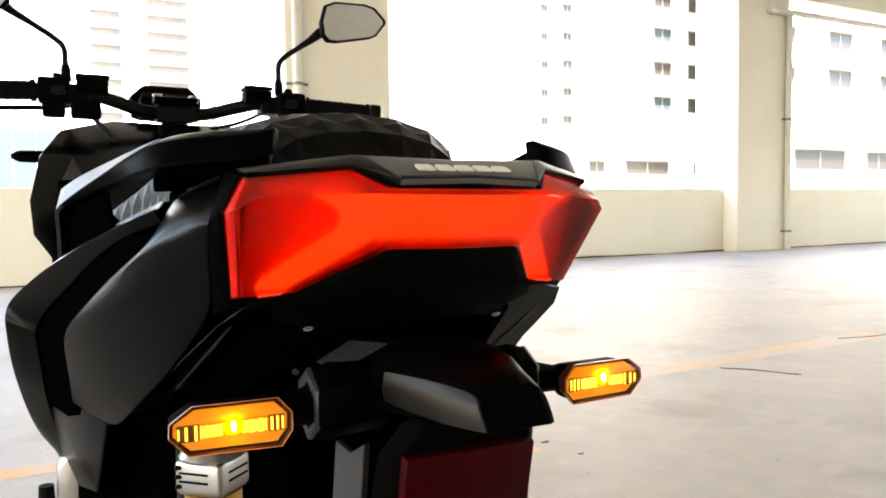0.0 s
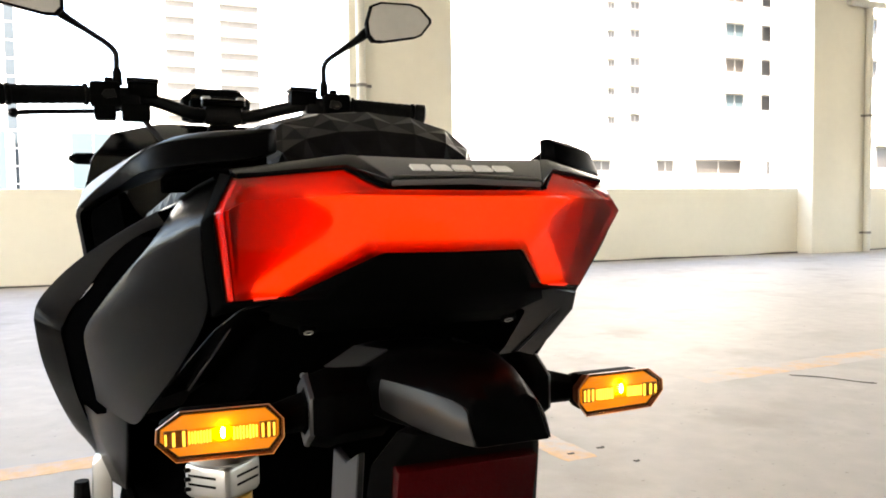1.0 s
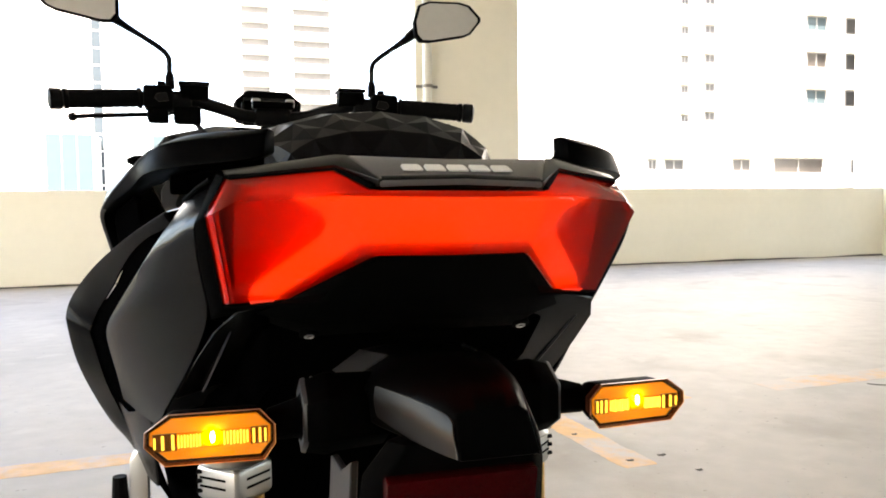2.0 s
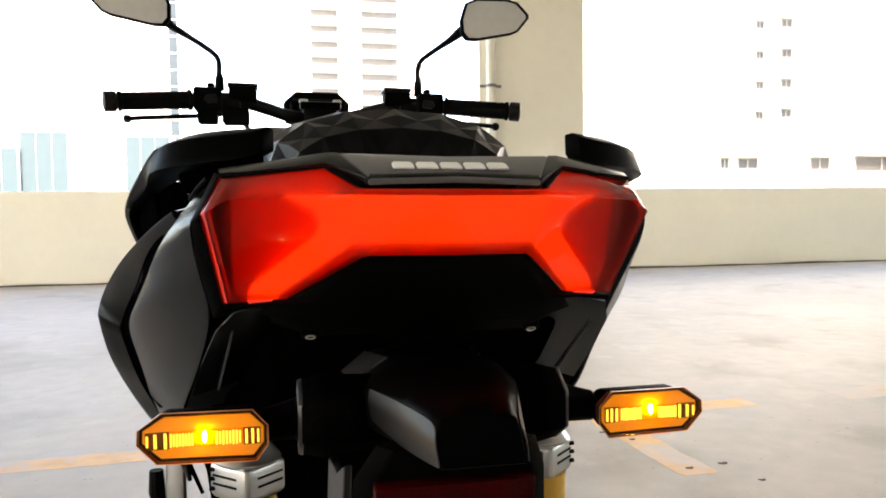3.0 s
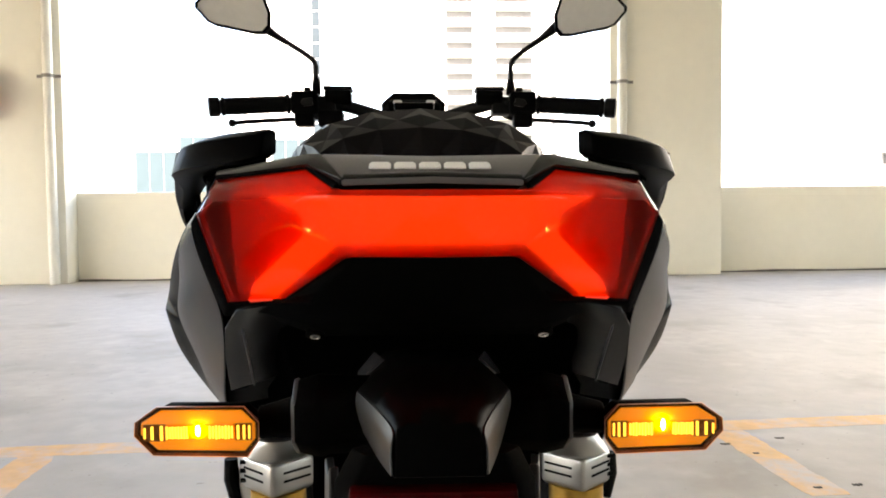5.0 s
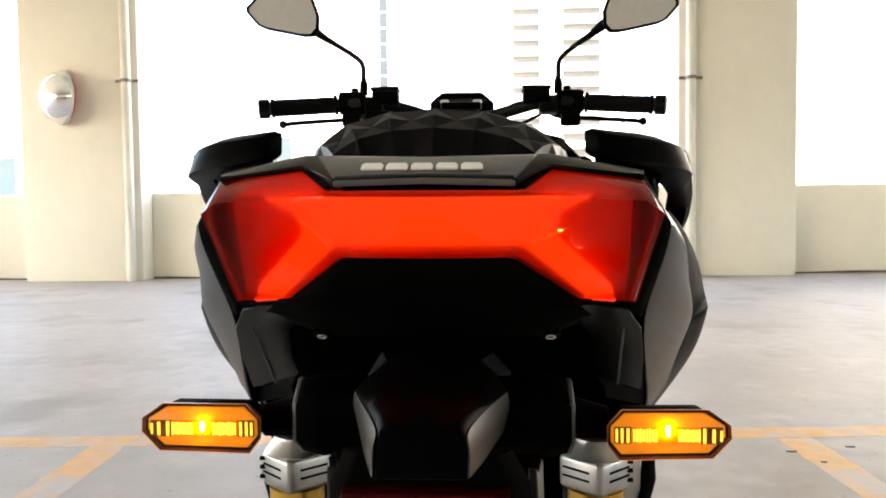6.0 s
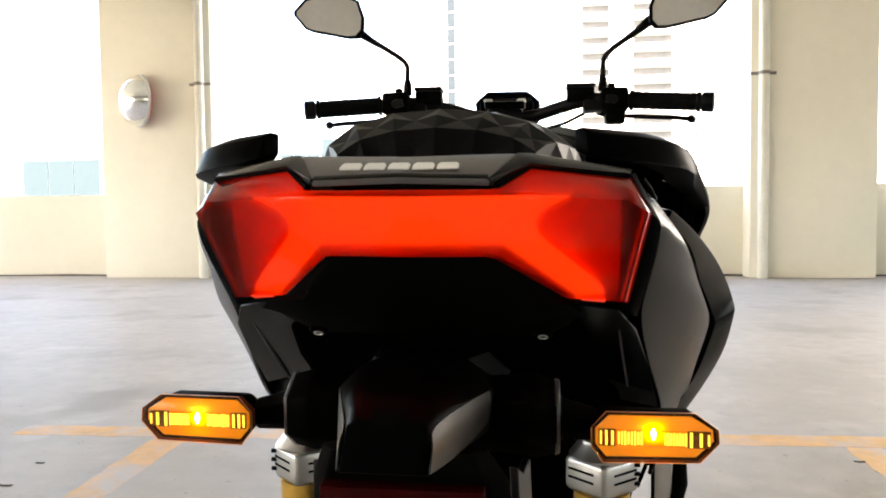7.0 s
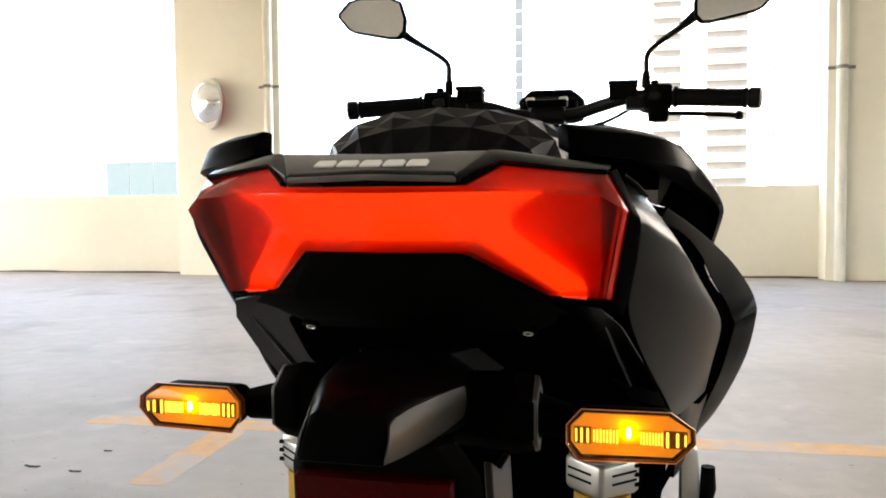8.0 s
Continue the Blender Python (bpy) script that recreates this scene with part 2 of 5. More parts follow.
def tidy(bm, bevel=0.0, segments=2, angle=25):
    """Outward normals, and rounded edges."""
    bmesh.ops.remove_doubles(bm, verts=bm.verts, dist=1e-5)
    bmesh.ops.recalc_face_normals(bm, faces=bm.faces)
    if bevel:
        edges = [e for e in bm.edges if len(e.link_faces) == 2 and e.calc_face_angle(0) > radians(angle)]
        bmesh.ops.bevel(bm, geom=edges, offset=bevel, segments=segments, profile=0.5, affect="EDGES", clamp_overlap=True)
    return bm


def box(lo, hi, bevel=0.0, segments=1, m=None):
    bm = bmesh.new()
    c = [(a + b) / 2 for a, b in zip(lo, hi)]
    s = [b - a for a, b in zip(lo, hi)]
    bmesh.ops.create_cube(bm, size=1, matrix=(m or Matrix()) @ Matrix.LocRotScale(c, None, s))
    return tidy(bm, bevel, segments) if bevel else bm


def join(*bms):
    """One bmesh of several."""
    out = bms[0]
    for b in bms[1:]:
        me = bpy.data.meshes.new("joint")
        b.to_mesh(me)
        b.free()
        out.from_mesh(me)
        bpy.data.meshes.remove(me)
    return out


def tube(path, radii, n=12, flat=1.0, cap=True):
    """A round bar along a path; radii: one, or one for each point."""
    path = [Vector(p) for p in path]
    radii = [radii] * len(path) if isinstance(radii, (int, float)) else radii
    rings, side = [], None
    for k, p in enumerate(path):
        way = (path[min(k + 1, len(path) - 1)] - path[max(k - 1, 0)]).normalized()
        ref = side or (Vector((0, 0, 1)) if abs(way.z) < 0.9 else Vector((0, 1, 0)))
        side = (ref - way * ref.dot(way)).normalized()
        across = way.cross(side)
        rings.append([p + radii[k] * (math.cos(a) * side * flat + math.sin(a) * across) for a in (2 * math.pi * i / n for i in range(n))])
    bm = loft(bmesh.new(), rings, cap)
    bmesh.ops.recalc_face_normals(bm, faces=bm.faces)
    return bm


def curve(points, steps=6):
    """A smooth path through the points."""
    p = [Vector(q) for q in points]
    p = [2 * p[0] - p[1]] + p + [2 * p[-1] - p[-2]]
    out = []
    for k in range(1, len(p) - 2):
        for i in range(steps):
            t = i / steps
            a, b, c, d = p[k - 1 : k + 3]
            out.append(0.5 * ((2 * b) + (c - a) * t + (2 * a - 5 * b + 4 * c - d) * t * t + (3 * b - a - 3 * c + d) * t ** 3))
    return out + [p[-2]]


def shell(points, faces, thick, outward, bevel=0.0, segments=2):
    """A moulded panel: a few faces over named corners, with thickness on the side away from outward and rounded edges."""
    bm = bmesh.new()
    vs = ring(bm, points)
    fs = [bm.faces.new([vs[k] for k in f]) for f in faces]
    bmesh.ops.recalc_face_normals(bm, faces=fs)
    bm.normal_update()
    if sum((f.normal * f.calc_area() for f in fs), Vector()).dot(Vector(outward)) < 0:
        bmesh.ops.reverse_faces(bm, faces=fs)
        bm.normal_update()
    rim = [(e.verts[0], e.verts[1], e.link_loops[0]) for e in bm.edges if len(e.link_faces) == 1]
    inner = {v: bm.verts.new(v.co - v.normal * thick) for v in vs if v.link_faces}
    for f in fs:
        bm.faces.new([inner[v] for v in reversed(f.verts)])
    for a, b, l in rim:
        if l.vert is a:
            a, b = b, a
        bm.faces.new((a, b, inner[b], inner[a]))
    return tidy(bm, bevel, segments)


def flip(points, s):
    return [(s * x, y, z) for x, y, z in points]


def both(points):
    """Right-hand points from the middle outwards, with their left-hand twins before them."""
    return [(-x, y, z) for x, y, z in reversed(points) if x > 1e-6] + list(points)


def prism(outline, depth, bevel=0.0, segments=2):
    """A plate: an outline in space pushed along depth."""
    d = Vector(depth)
    bm = loft(bmesh.new(), [[Vector(p) for p in outline], [Vector(p) + d for p in outline]])
    return tidy(bm, bevel, segments)


def lathe(profile, center, axis="z", n=24):
    """A turned part: profile of (radius, height along the axis)."""
    turn = {"x": Matrix.Rotation(radians(90), 3, "Y"), "y": Matrix.Rotation(radians(-90), 3, "X"), "z": Matrix.Identity(3)}[axis]
    c = Vector(center)
    rings = [[c + turn @ Vector((r * math.cos(a), r * math.sin(a), h)) for a in (2 * math.pi * i / n for i in range(n))] for r, h in profile]
    bm = loft(bmesh.new(), rings)
    bmesh.ops.recalc_face_normals(bm, faces=bm.faces)
    return bm


# ---- the parking deck ----
FRONT, PARAPET, OUTER = 9.40, 9.72, 9.95     # faces of the columns, the parapet and the outside
TOP, BEAM, CEILING = 1.165, 4.75, 5.25
WEST, EAST, SOUTH = -19.0, 29.0, -24.0
COLUMNS = [(-14.45, -12.9), (-5.97, -4.37), (2.62, 4.11), (11.0, 12.35), (19.6, 21.1)]

solid("floor", box((WEST - 0.3, SOUTH - 0.3, -0.25), (EAST + 0.3, OUTER, 0.0)), CONCRETE, kind="structure", category="floor",
      label="stained pale grey concrete parking deck", smooth=0)
solid("ceiling", join(box((WEST - 0.3, SOUTH - 0.3, CEILING), (EAST + 0.3, OUTER, CEILING + 0.3)),
                      *[box((x - 0.25, SOUTH, BEAM + 0.1), (x + 0.25, FRONT, CEILING)) for x in (-5.2, 3.35, 11.7, 20.3)]),
      SOFFIT, kind="structure", category="ceiling", label="off-white concrete ceiling with deep beams", smooth=0)
solid("beam", box((WEST, FRONT + 0.02, BEAM), (EAST, OUTER - 0.01, CEILING - 0.004), 0.015), CREAM, kind="structure", category="beam",
      label="cream painted concrete edge beam")
solid("wall_south", box((WEST, SOUTH - 0.3, 0), (EAST, SOUTH, CEILING)), CREAM, kind="structure", category="wall", label="plain cream painted rear wall", smooth=0)
for name, lo, hi in (("wall_west", WEST - 0.3, WEST), ("wall_east", EAST, EAST + 0.3)):
    solid(name, join(box((lo, SOUTH, 0), (hi, OUTER, TOP)), box((lo, SOUTH, BEAM), (hi, OUTER, CEILING)), *[box((lo, y, TOP + 0.004), (hi, y + 0.9, BEAM - 0.004)) for y in (-22.0, -13.0, -4.0)]), CREAM,
          kind="structure", category="wall", label="cream painted deck wall, open above a parapet", smooth=0)

edges = [WEST] + [e for c in COLUMNS for e in c] + [EAST]
for k in range(0, len(edges), 2):
    a, b = edges[k], edges[k + 1]
    wall = solid(f"wall_north_{k // 2 + 1}", box((a, PARAPET, 0.0), (b, OUTER, TOP), 0.012, 2), CREAM, kind="structure", category="parapet",
                 label="low cream painted parapet wall under an open bay")
    bm = bmesh.new()
    steps = 60
    rings = []
    for i in range(steps + 1):     # an uneven black joint where the parapet meets the deck
        x = a + (b - a) * i / steps
        h = 0.022 + 0.016 * noise.noise((x * 1.3, 0.4, k))
        d = 0.03 + 0.03 * noise.noise((x * 0.9, 4.1, k))
        rings.append([(x, PARAPET + 0.002, 0.001), (x, PARAPET - max(d, 0.008), 0.001), (x, PARAPET - 0.006, max(h, 0.006)), (x, PARAPET + 0.002, max(h, 0.006))])
    solid("trim", tidy(loft(bm, rings)), GRIME, kind="structure", category="joint", label="dark dirty joint along the foot of the parapet", smooth=0)
for a, b in COLUMNS:
    solid("column", box((a, FRONT, 0.0), (b, OUTER + 0.02, BEAM - 0.002), 0.015, 2), CREAM, kind="structure", category="column",
          label="broad cream painted concrete column")


def drain_pipe(x, y, r, clamp, arm=0.0):
    """A painted drain pipe on a column, with a clamp and, where it has one, a horizontal branch under the beam."""
    ob = thing("drain_pipe", (x, y, 0), "cream painted drain pipe clamped to the column", "pipe", "drain pipes on the columns")
    top = 4.45 if arm else BEAM - 0.01
    path = [(x, y, 0.004), (x, y, 2), (x, y, top - 0.12)]
    if arm:
        path += curve([(x, y, top - 0.1), (x + 0.03, y, top - 0.02), (x + 0.12, y, top), (x + arm, y, top)], 4)
    solid("pipe", tube(path, r, 16), PIPE_PAINT, ob)
    for z in (clamp,) if not arm else (clamp, 0.35):
        solid("clamp", join(lathe([(r + 0.002, -0.02), (r + 0.012, -0.02), (r + 0.012, 0.02), (r + 0.002, 0.02)], (x, y, z), n=20),
                            box((x - 0.15, y + r * 0.4, z - 0.018), (x + 0.15, y + r * 0.4 + 0.012, z + 0.018))), CLAMP, ob, "grey steel pipe clamp")
    if arm:
        solid("collar", lathe([(r, -0.04), (r + 0.015, -0.04), (r + 0.015, 0.04), (r, 0.04)], (x + 0.75, y, top), "x", 20), PIPE_PAINT, ob)


drain_pipe(2.76, FRONT - 0.075, 0.062, 2.52)
drain_pipe(-4.50, FRONT - 0.075, 0.062, 2.62)
drain_pipe(12.28, FRONT - 0.06, 0.06, 2.46, arm=9.0)

# a convex safety mirror on the column
safety = thing("convex_mirror", (-5.46, FRONT, 2.42), "round convex traffic mirror with a red back on the column", "mirror")
facing = Matrix.Translation((-5.48, FRONT - 0.20, 2.42)) @ Matrix.Rotation(radians(-40), 4, "Z") @ Matrix.Rotation(radians(90), 4, "X")
dome = [(0.002, 0.085)] + [(0.34 * math.sin(a), 0.085 - 0.6 * (1 - math.cos(a * 0.62))) for a in (math.pi / 2 * i / 10 for i in range(1, 11))]
back = dome[-1][1]
for name, prof, mat, lab in (("mirror_face", dome + [(0.34, back - 0.006), (0.002, back - 0.006)], GLASS_MIRROR, "bulging mirror face"),
                             ("rim", [(0.341, back - 0.02), (0.355, back - 0.02), (0.355, back + 0.012), (0.341, back + 0.012)], FACADE, "white rim"),
                             ("back_shell", [(0.35, back - 0.021), (0.30, back - 0.06), (0.002, back - 0.075), (0.001, back - 0.03)], RED_BACK, "red back shell")):
    bm = lathe(prof, (0, 0, 0), "z", 40)
    bmesh.ops.transform(bm, matrix=facing, verts=bm.verts)
    solid(name, bm, mat, safety, lab)
solid("bracket", tube([(-5.40, FRONT - 0.14, 2.42), (-5.36, FRONT - 0.07, 2.42), (-5.36, FRONT - 0.002, 2.42)], 0.02), CLAMP, safety)

# yellow bay lines, worn away in stretches, with rubbed edges, a little askew to the scooter
def painted_line(p, q, width, label, paint):
    """A thin coat of road paint from p to q, with uneven edges and ends."""
    p, q = Vector((*p, 0)), Vector((*q, 0))
    way = (q - p).normalized()
    side = Vector((-way.y, way.x, 0))
    n = max(8, int((q - p).length / 0.02))
    rings = []
    for k in range(n + 1):
        c = p + (q - p) * k / n
        end = min(1.0, 0.86 + min(k, n - k) * 0.07)
        a = width * 0.5 * end + 0.009 * noise.noise(c * 9) + 0.006 * noise.noise(c * 31)
        e = width * 0.5 * end + 0.009 * noise.noise(c * 9 + side * 4) + 0.006 * noise.noise(c * 31 + side * 4)
        rings.append([c - side * a + Vector((0, 0, 0.0004)), c - side * a + Vector((0, 0, 0.0008)), c + side * e + Vector((0, 0, 0.0008)), c + side * e + Vector((0, 0, 0.0004))])
    solid("floor_marking", tidy(loft(bmesh.new(), rings)), paint, kind="structure", category="floor marking", label=label, smooth=0)


painted_line((-2.02, 2.305), (1.95, 2.485), 0.135, "worn yellow line across the bay ends", YELLOW)
painted_line((2.40, 2.49), (4.60, 2.60), 0.19, "mostly rubbed-out yellow line across the bay ends", FAINT_YELLOW)
painted_line((1.205, 2.38), (1.235, 1.70), 0.135, "short worn yellow bay line", YELLOW)
painted_line((-1.355, 2.27), (-1.325, 1.64), 0.135, "short worn yellow bay line", YELLOW)


def crack(points, width):
    """A short dark scrape in the deck."""
    bm = bmesh.new()
    rings = []
    for k, p in enumerate(curve(points, 5)):
        w = width * (0.3 + 0.7 * abs(noise.noise((k * 0.7, width * 90, 2)))) + 0.002
        rings.append([(p.x, p.y - w, 0.0006), (p.x, p.y + w, 0.0006), (p.x, p.y + w * 0.6, 0.003), (p.x, p.y - w * 0.6, 0.003)])
    solid("scrape", tidy(loft(bm, rings)), GRIME, kind="structure", category="floor scrape", label="short dark scrape on the concrete", smooth=0)


crack([(2.90, 2.36, 0), (3.0, 2.26, 0), (3.08, 2.10, 0), (3.12, 2.06, 0)], 0.028)
crack([(4.22, 2.62, 0), (4.5, 2.56, 0), (4.85, 2.58, 0)], 0.02)
crack([(-1.85, 1.735, 0), (-1.82, 1.727, 0), (-1.79, 1.73, 0)], 0.012)
crack([(-1.66, 1.715, 0), (-1.64, 1.710, 0), (-1.615, 1.714, 0)], 0.010)
crack([(-1.685, 1.93, 0), (-1.67, 1.928, 0), (-1.655, 1.93, 0)], 0.008)
crack([(1.350, 1.780, 0), (1.364, 1.778, 0), (1.380, 1.782, 0)], 0.012)
crack([(1.220, 1.766, 0), (1.231, 1.764, 0), (1.244, 1.766, 0)], 0.010)
crack([(1.384, 1.610, 0), (1.394, 1.606, 0), (1.404, 1.610, 0)], 0.008)
crack([(1.185, 2.103, 0), (1.194, 2.101, 0), (1.204, 2.103, 0)], 0.010)
crack([(1.115, 2.216, 0), (1.130, 2.214, 0), (1.150, 2.217, 0)], 0.012)
crack([(1.345, 2.270, 0), (1.361, 2.268, 0), (1.378, 2.271, 0)], 0.010)

# ---- the town outside ----
solid("ground", box((-1500, 10.2, -9.5), (1500, 2500, -9.0)), EARTH, kind="structure", category="ground", label="hazy town ground below the deck", smooth=0)


def window(parent, x, y, z, w, h, glass=None, ledge=True):
    """A recessed window with a frame, a pane and a sunshade ledge, on a facade that looks towards the deck."""
    t = 0.09
    f = join(box((x - w / 2, y - 0.05, z - h / 2), (x + w / 2, y + 0.12, z - h / 2 + t)), box((x - w / 2, y - 0.05, z + h / 2 - t), (x + w / 2, y + 0.12, z + h / 2)),
             box((x - w / 2, y - 0.05, z - h / 2 + t), (x - w / 2 + t, y + 0.12, z + h / 2 - t)), box((x + w / 2 - t, y - 0.05, z - h / 2 + t), (x + w / 2, y + 0.12, z + h / 2 - t)),
             box((x - t / 2, y - 0.04, z - h / 2 + t), (x + t / 2, y + 0.1, z + h / 2 - t)))
    win = solid("window", f, FRAME, parent, smooth=0)
    solid("pane", box((x - w / 2 + t, y - 0.012, z - h / 2 + t), (x + w / 2 - t, y - 0.004, z + h / 2 - t)), glass or WINDOW_DARK, win, smooth=0)
    if ledge:
        solid("ledge", box((x - w / 2 - 0.2, y - 0.55, z + h / 2 + 0.05), (x + w / 2 + 0.2, y, z + h / 2 + 0.17)), FACADE, win, smooth=0)


def tower(name, x0, x1, y, depth, top, label):
    ob = thing(name, ((x0 + x1) / 2, y + depth / 2, -9), label, "building")
    solid("wall", box((x0, y, -9), (x1, y + depth, top)), FACADE, ob, smooth=0)
    solid("roof", box((x0 - 0.4, y - 0.4, top + 0.004), (x1 + 0.4, y + depth + 0.4, top + 0.9)), FACADE, ob, smooth=0)
    return ob


# a near slab block of flats, its windows in pairs
flats = tower("apartment_building", 24.0, 53.5, 47.0, 12, 34, "white slab block of flats with paired dark windows")
for row, z in enumerate((3.95, 9.2, 12.0, 14.75, 17.5, 20.3, 23.1)):
    for x, w, h in ((44.9, 1.9, 1.15), (48.7, 2.0, 1.2)) if row else ((30.5, 0.7, 0.8), (32.3, 1.6, 0.8), (38.1, 1.6, 0.95), (43.3, 4.6, 1.15), (49.2, 1.6, 1.05)):
        window(flats, x, 47.0, z, w, h, WINDOW_BLUE if row and x == 44.9 and row % 2 else None)
for row in range(6):
    z = 7.3 + 2.09 * row
    window(flats, 33.18, 47.0, z, 0.62, 0.55)
    window(flats, 35.30, 47.0, z + 0.2, 0.86, 0.62)
    if row % 2:
        window(flats, 37.24, 47.0, z + 0.8, 0.34, 0.8, WINDOW_BLUE, False)
    else:
        window(flats, 41.44, 47.0, z + 0.9, 0.40, 0.8, WINDOW_BLUE, False)
side = tower("apartment_building", 45.6, 66.0, 36.0, 8, 32, "white block of flats beyond the corner bay")
for row, z in enumerate((4.0, 9.9, 12.65, 15.4, 18.2)):
    for x, w, h in ((46.3, 0.9, 1.1), (51.7, 2.6, 1.3), (57.2, 1.6, 1.2)) if row else ((49.6, 5.6, 1.5), (56.4, 3.0, 1.4)):
        window(side, x, 36.0, z, w, h)

# a far tower with stacks of balconies
far = tower("tower_block", 4.6, 28.6, 141.0, 16, 60, "distant white tower with stacked balconies")
for z in [4.0 + 2.84 * k for k in range(16)]:
    for x0, x1 in ((6.9, 12.3), (16.0, 23.3)):
        b = solid("balcony", join(box((x0, 139.6, z), (x1, 140.99, z + 0.18)), box((x0, 139.6, z + 0.184), (x1, 139.75, z + 1.0))), FACADE, far, smooth=0)
        solid("opening", box((x0 + 0.3, 140.9, z + 1.0), (x1 - 0.3, 140.995, z + 2.5)), SHADE, b, smooth=0)
    if z < 30:
        window(far, 27.2, 141.0, z + 1.5, 0.9, 1.2, WINDOW_BLUE, False)
slim = tower("tower_block", -30.0, -15.6, 141.0, 14, 62, "distant pale tower with a strip of blue windows")
for z in [4.5 + 2.9 * k for k in range(18)]:
    strip = solid("window", box((-17.35, 140.93, z - 1.35), (-15.85, 141.05, z + 1.35)), FRAME, slim, smooth=0)
    solid("pane", box((-17.30, 140.90, z - 1.30), (-15.90, 140.928, z + 1.30)), WINDOW_DEEP, strip, smooth=0)
for x0, x1, y, h in ((-49.0, -41.5, 139.0, 12.6), (-41.4, -34.0, 140.0, 15.4), (-103.0, -86.5, 140.0, 12.4), (-8.0, 2.0, 138.0, 14.5), (-23.0, -16.3, 130.0, 13.8)):
    glassy = thing("office_building", ((x0 + x1) / 2, y + 5, -9), "low distant building faced in blue glass", "building", "distant blue glass buildings")
    solid("wall", box((x0, y, -9), (x1, y + 10, h)), FACADE, glassy, smooth=0)
    for k in range(3):
        w = (x1 - x0) / 3
        solid("pane", box((x0 + k * w + 0.05, y - 0.1, 2.0), (x0 + (k + 1) * w - 0.05, y - 0.004, h - 0.3)), WINDOW_BLUE, glassy, smooth=0)

# ---- the scooter ----
scooter = thing("scooter", (0, 0.75, 0), "dark grey maxi scooter with lit red tail lamp, parked upright", "scooter")

# inner rim of the side covers, next to the lamp
COVER_IN = [(0.1275, -0.0090, 0.8815), (0.1414, -0.0290, 0.8522), (0.1412, -0.0230, 0.8405), (0.1398, -0.0150, 0.8290), (0.1365, -0.0020, 0.8100), (0.1330, 0.0125, 0.7909)]

# tail lamp: a wide lens with a dropped outer end on each side; corners from the middle outwards
LENS_TOP = [(0, -0.0935, 0.8700), (0.0500, -0.0915, 0.8700), (0.0675, -0.0705, 0.8815), (0.1215, -0.0440, 0.8770)]
LENS_CREASE = [(0, -0.0955, 0.8662), (0.0510, -0.0940, 0.8662), (0.0720, -0.0850, 0.8665), (0.1195, -0.0610, 0.8645)]
LENS_TIP = (0.1312, -0.0510, 0.8580)
LENS_LOW = [(0, -0.0745, 0.8340), (0.0462, -0.0720, 0.8343), (0.0885, -0.0195, 0.8062), (0.1222, -0.0158, 0.8040)]


LENS_SIDE = [(0.1242, -0.0330, 0.8785), (0.1357, -0.0370, 0.8570), (0.1262, -0.0050, 0.8022)]


def lens_mesh(inset=0.0, back=0.0, thick=0.002, bevel=0.0012):
    def at(p):
        x, y, z = p
        return (x * (1 - inset), y + back, 0.845 + (z - 0.845) * (1 - inset * 2))
    corners, faces = [], []
    for s in (1, -1):
        o = len(corners)
        corners += flip([at(p) for p in LENS_TOP + LENS_CREASE + LENS_LOW + [LENS_TIP] + LENS_SIDE], s)
        faces += [[o + k for k in f] for f in ((0, 1, 5, 4), (1, 2, 6, 5), (2, 3, 7, 6), (3, 12, 7), (4, 5, 9, 8), (5, 6, 10, 9), (6, 7, 11, 10), (7, 12, 11), (3, 13, 14, 12), (12, 14, 15, 11))]
    bm = bmesh.new()
    vs = ring(bm, corners)
    for f in faces:
        bm.faces.new([vs[k] for k in f])
    bmesh.ops.remove_doubles(bm, verts=bm.verts, dist=1e-5)
    bmesh.ops.recalc_face_normals(bm, faces=bm.faces)
    bmesh.ops.triangulate(bm, faces=[f for f in bm.faces if len(f.verts) == 4])
    folds = [e for e in bm.edges if len(e.link_faces) == 2 and e.calc_face_angle(0) > radians(12) and max(abs(v.co.x) for v in e.verts) < 0.118]
    bmesh.ops.bevel(bm, geom=folds, offset=0.0034, segments=4, profile=0.5, affect="EDGES", clamp_overlap=True)
    pts = [v.co.copy() for v in bm.verts]
    bm.verts.index_update()
    idx = [[v.index for v in f.verts] for f in bm.faces]
    bm.free()
    return shell(pts, idx, thick, (0, -1, 0), bevel)


half = LENS_TOP + [LENS_TIP] + LENS_LOW[::-1]
loop = half + [(-x, y, z) for x, y, z in half[::-1] if x > 0]


def bowl_ring(shrink, y=None, back=0.0):
    return [(x * (1 - shrink), yy + back if y is None else y, 0.846 + (z - 0.846) * (1 - shrink * 1.6)) for x, yy, z in loop]


def bowl(ends):
    """The bowl behind the lens: its floor and long walls, or the two short walls at its ends."""
    bm = bmesh.new()
    made = [ring(bm, bowl_ring(0.0, None, 0.0015)), ring(bm, bowl_ring(0.012, None, 0.0060)), ring(bm, bowl_ring(0.05, -0.001))]
    for p, q in zip(made, made[1:]):
        for k in range(len(loop)):
            m = (k + 1) % len(loop)
            if (min(abs(p[k].co.x), abs(p[m].co.x)) > 0.115) == ends:
                bm.faces.new((p[k], p[m], q[m], q[k]))
    if not ends:
        bm.faces.new(made[-1])
    bmesh.ops.delete(bm, geom=[v for v in bm.verts if not v.link_faces], context="VERTS")
    bmesh.ops.recalc_face_normals(bm, faces=bm.faces)
    return bm


lamp = part("tail_lamp", bowl(False), DARK_RED, scooter, "wide lit red tail lamp")
# Same housing as the bowl; its shade is in the darker colour.
part("end_wall", bowl(True), SHADED_RED, lamp, "end walls of the lamp bowl, shade put into their red")
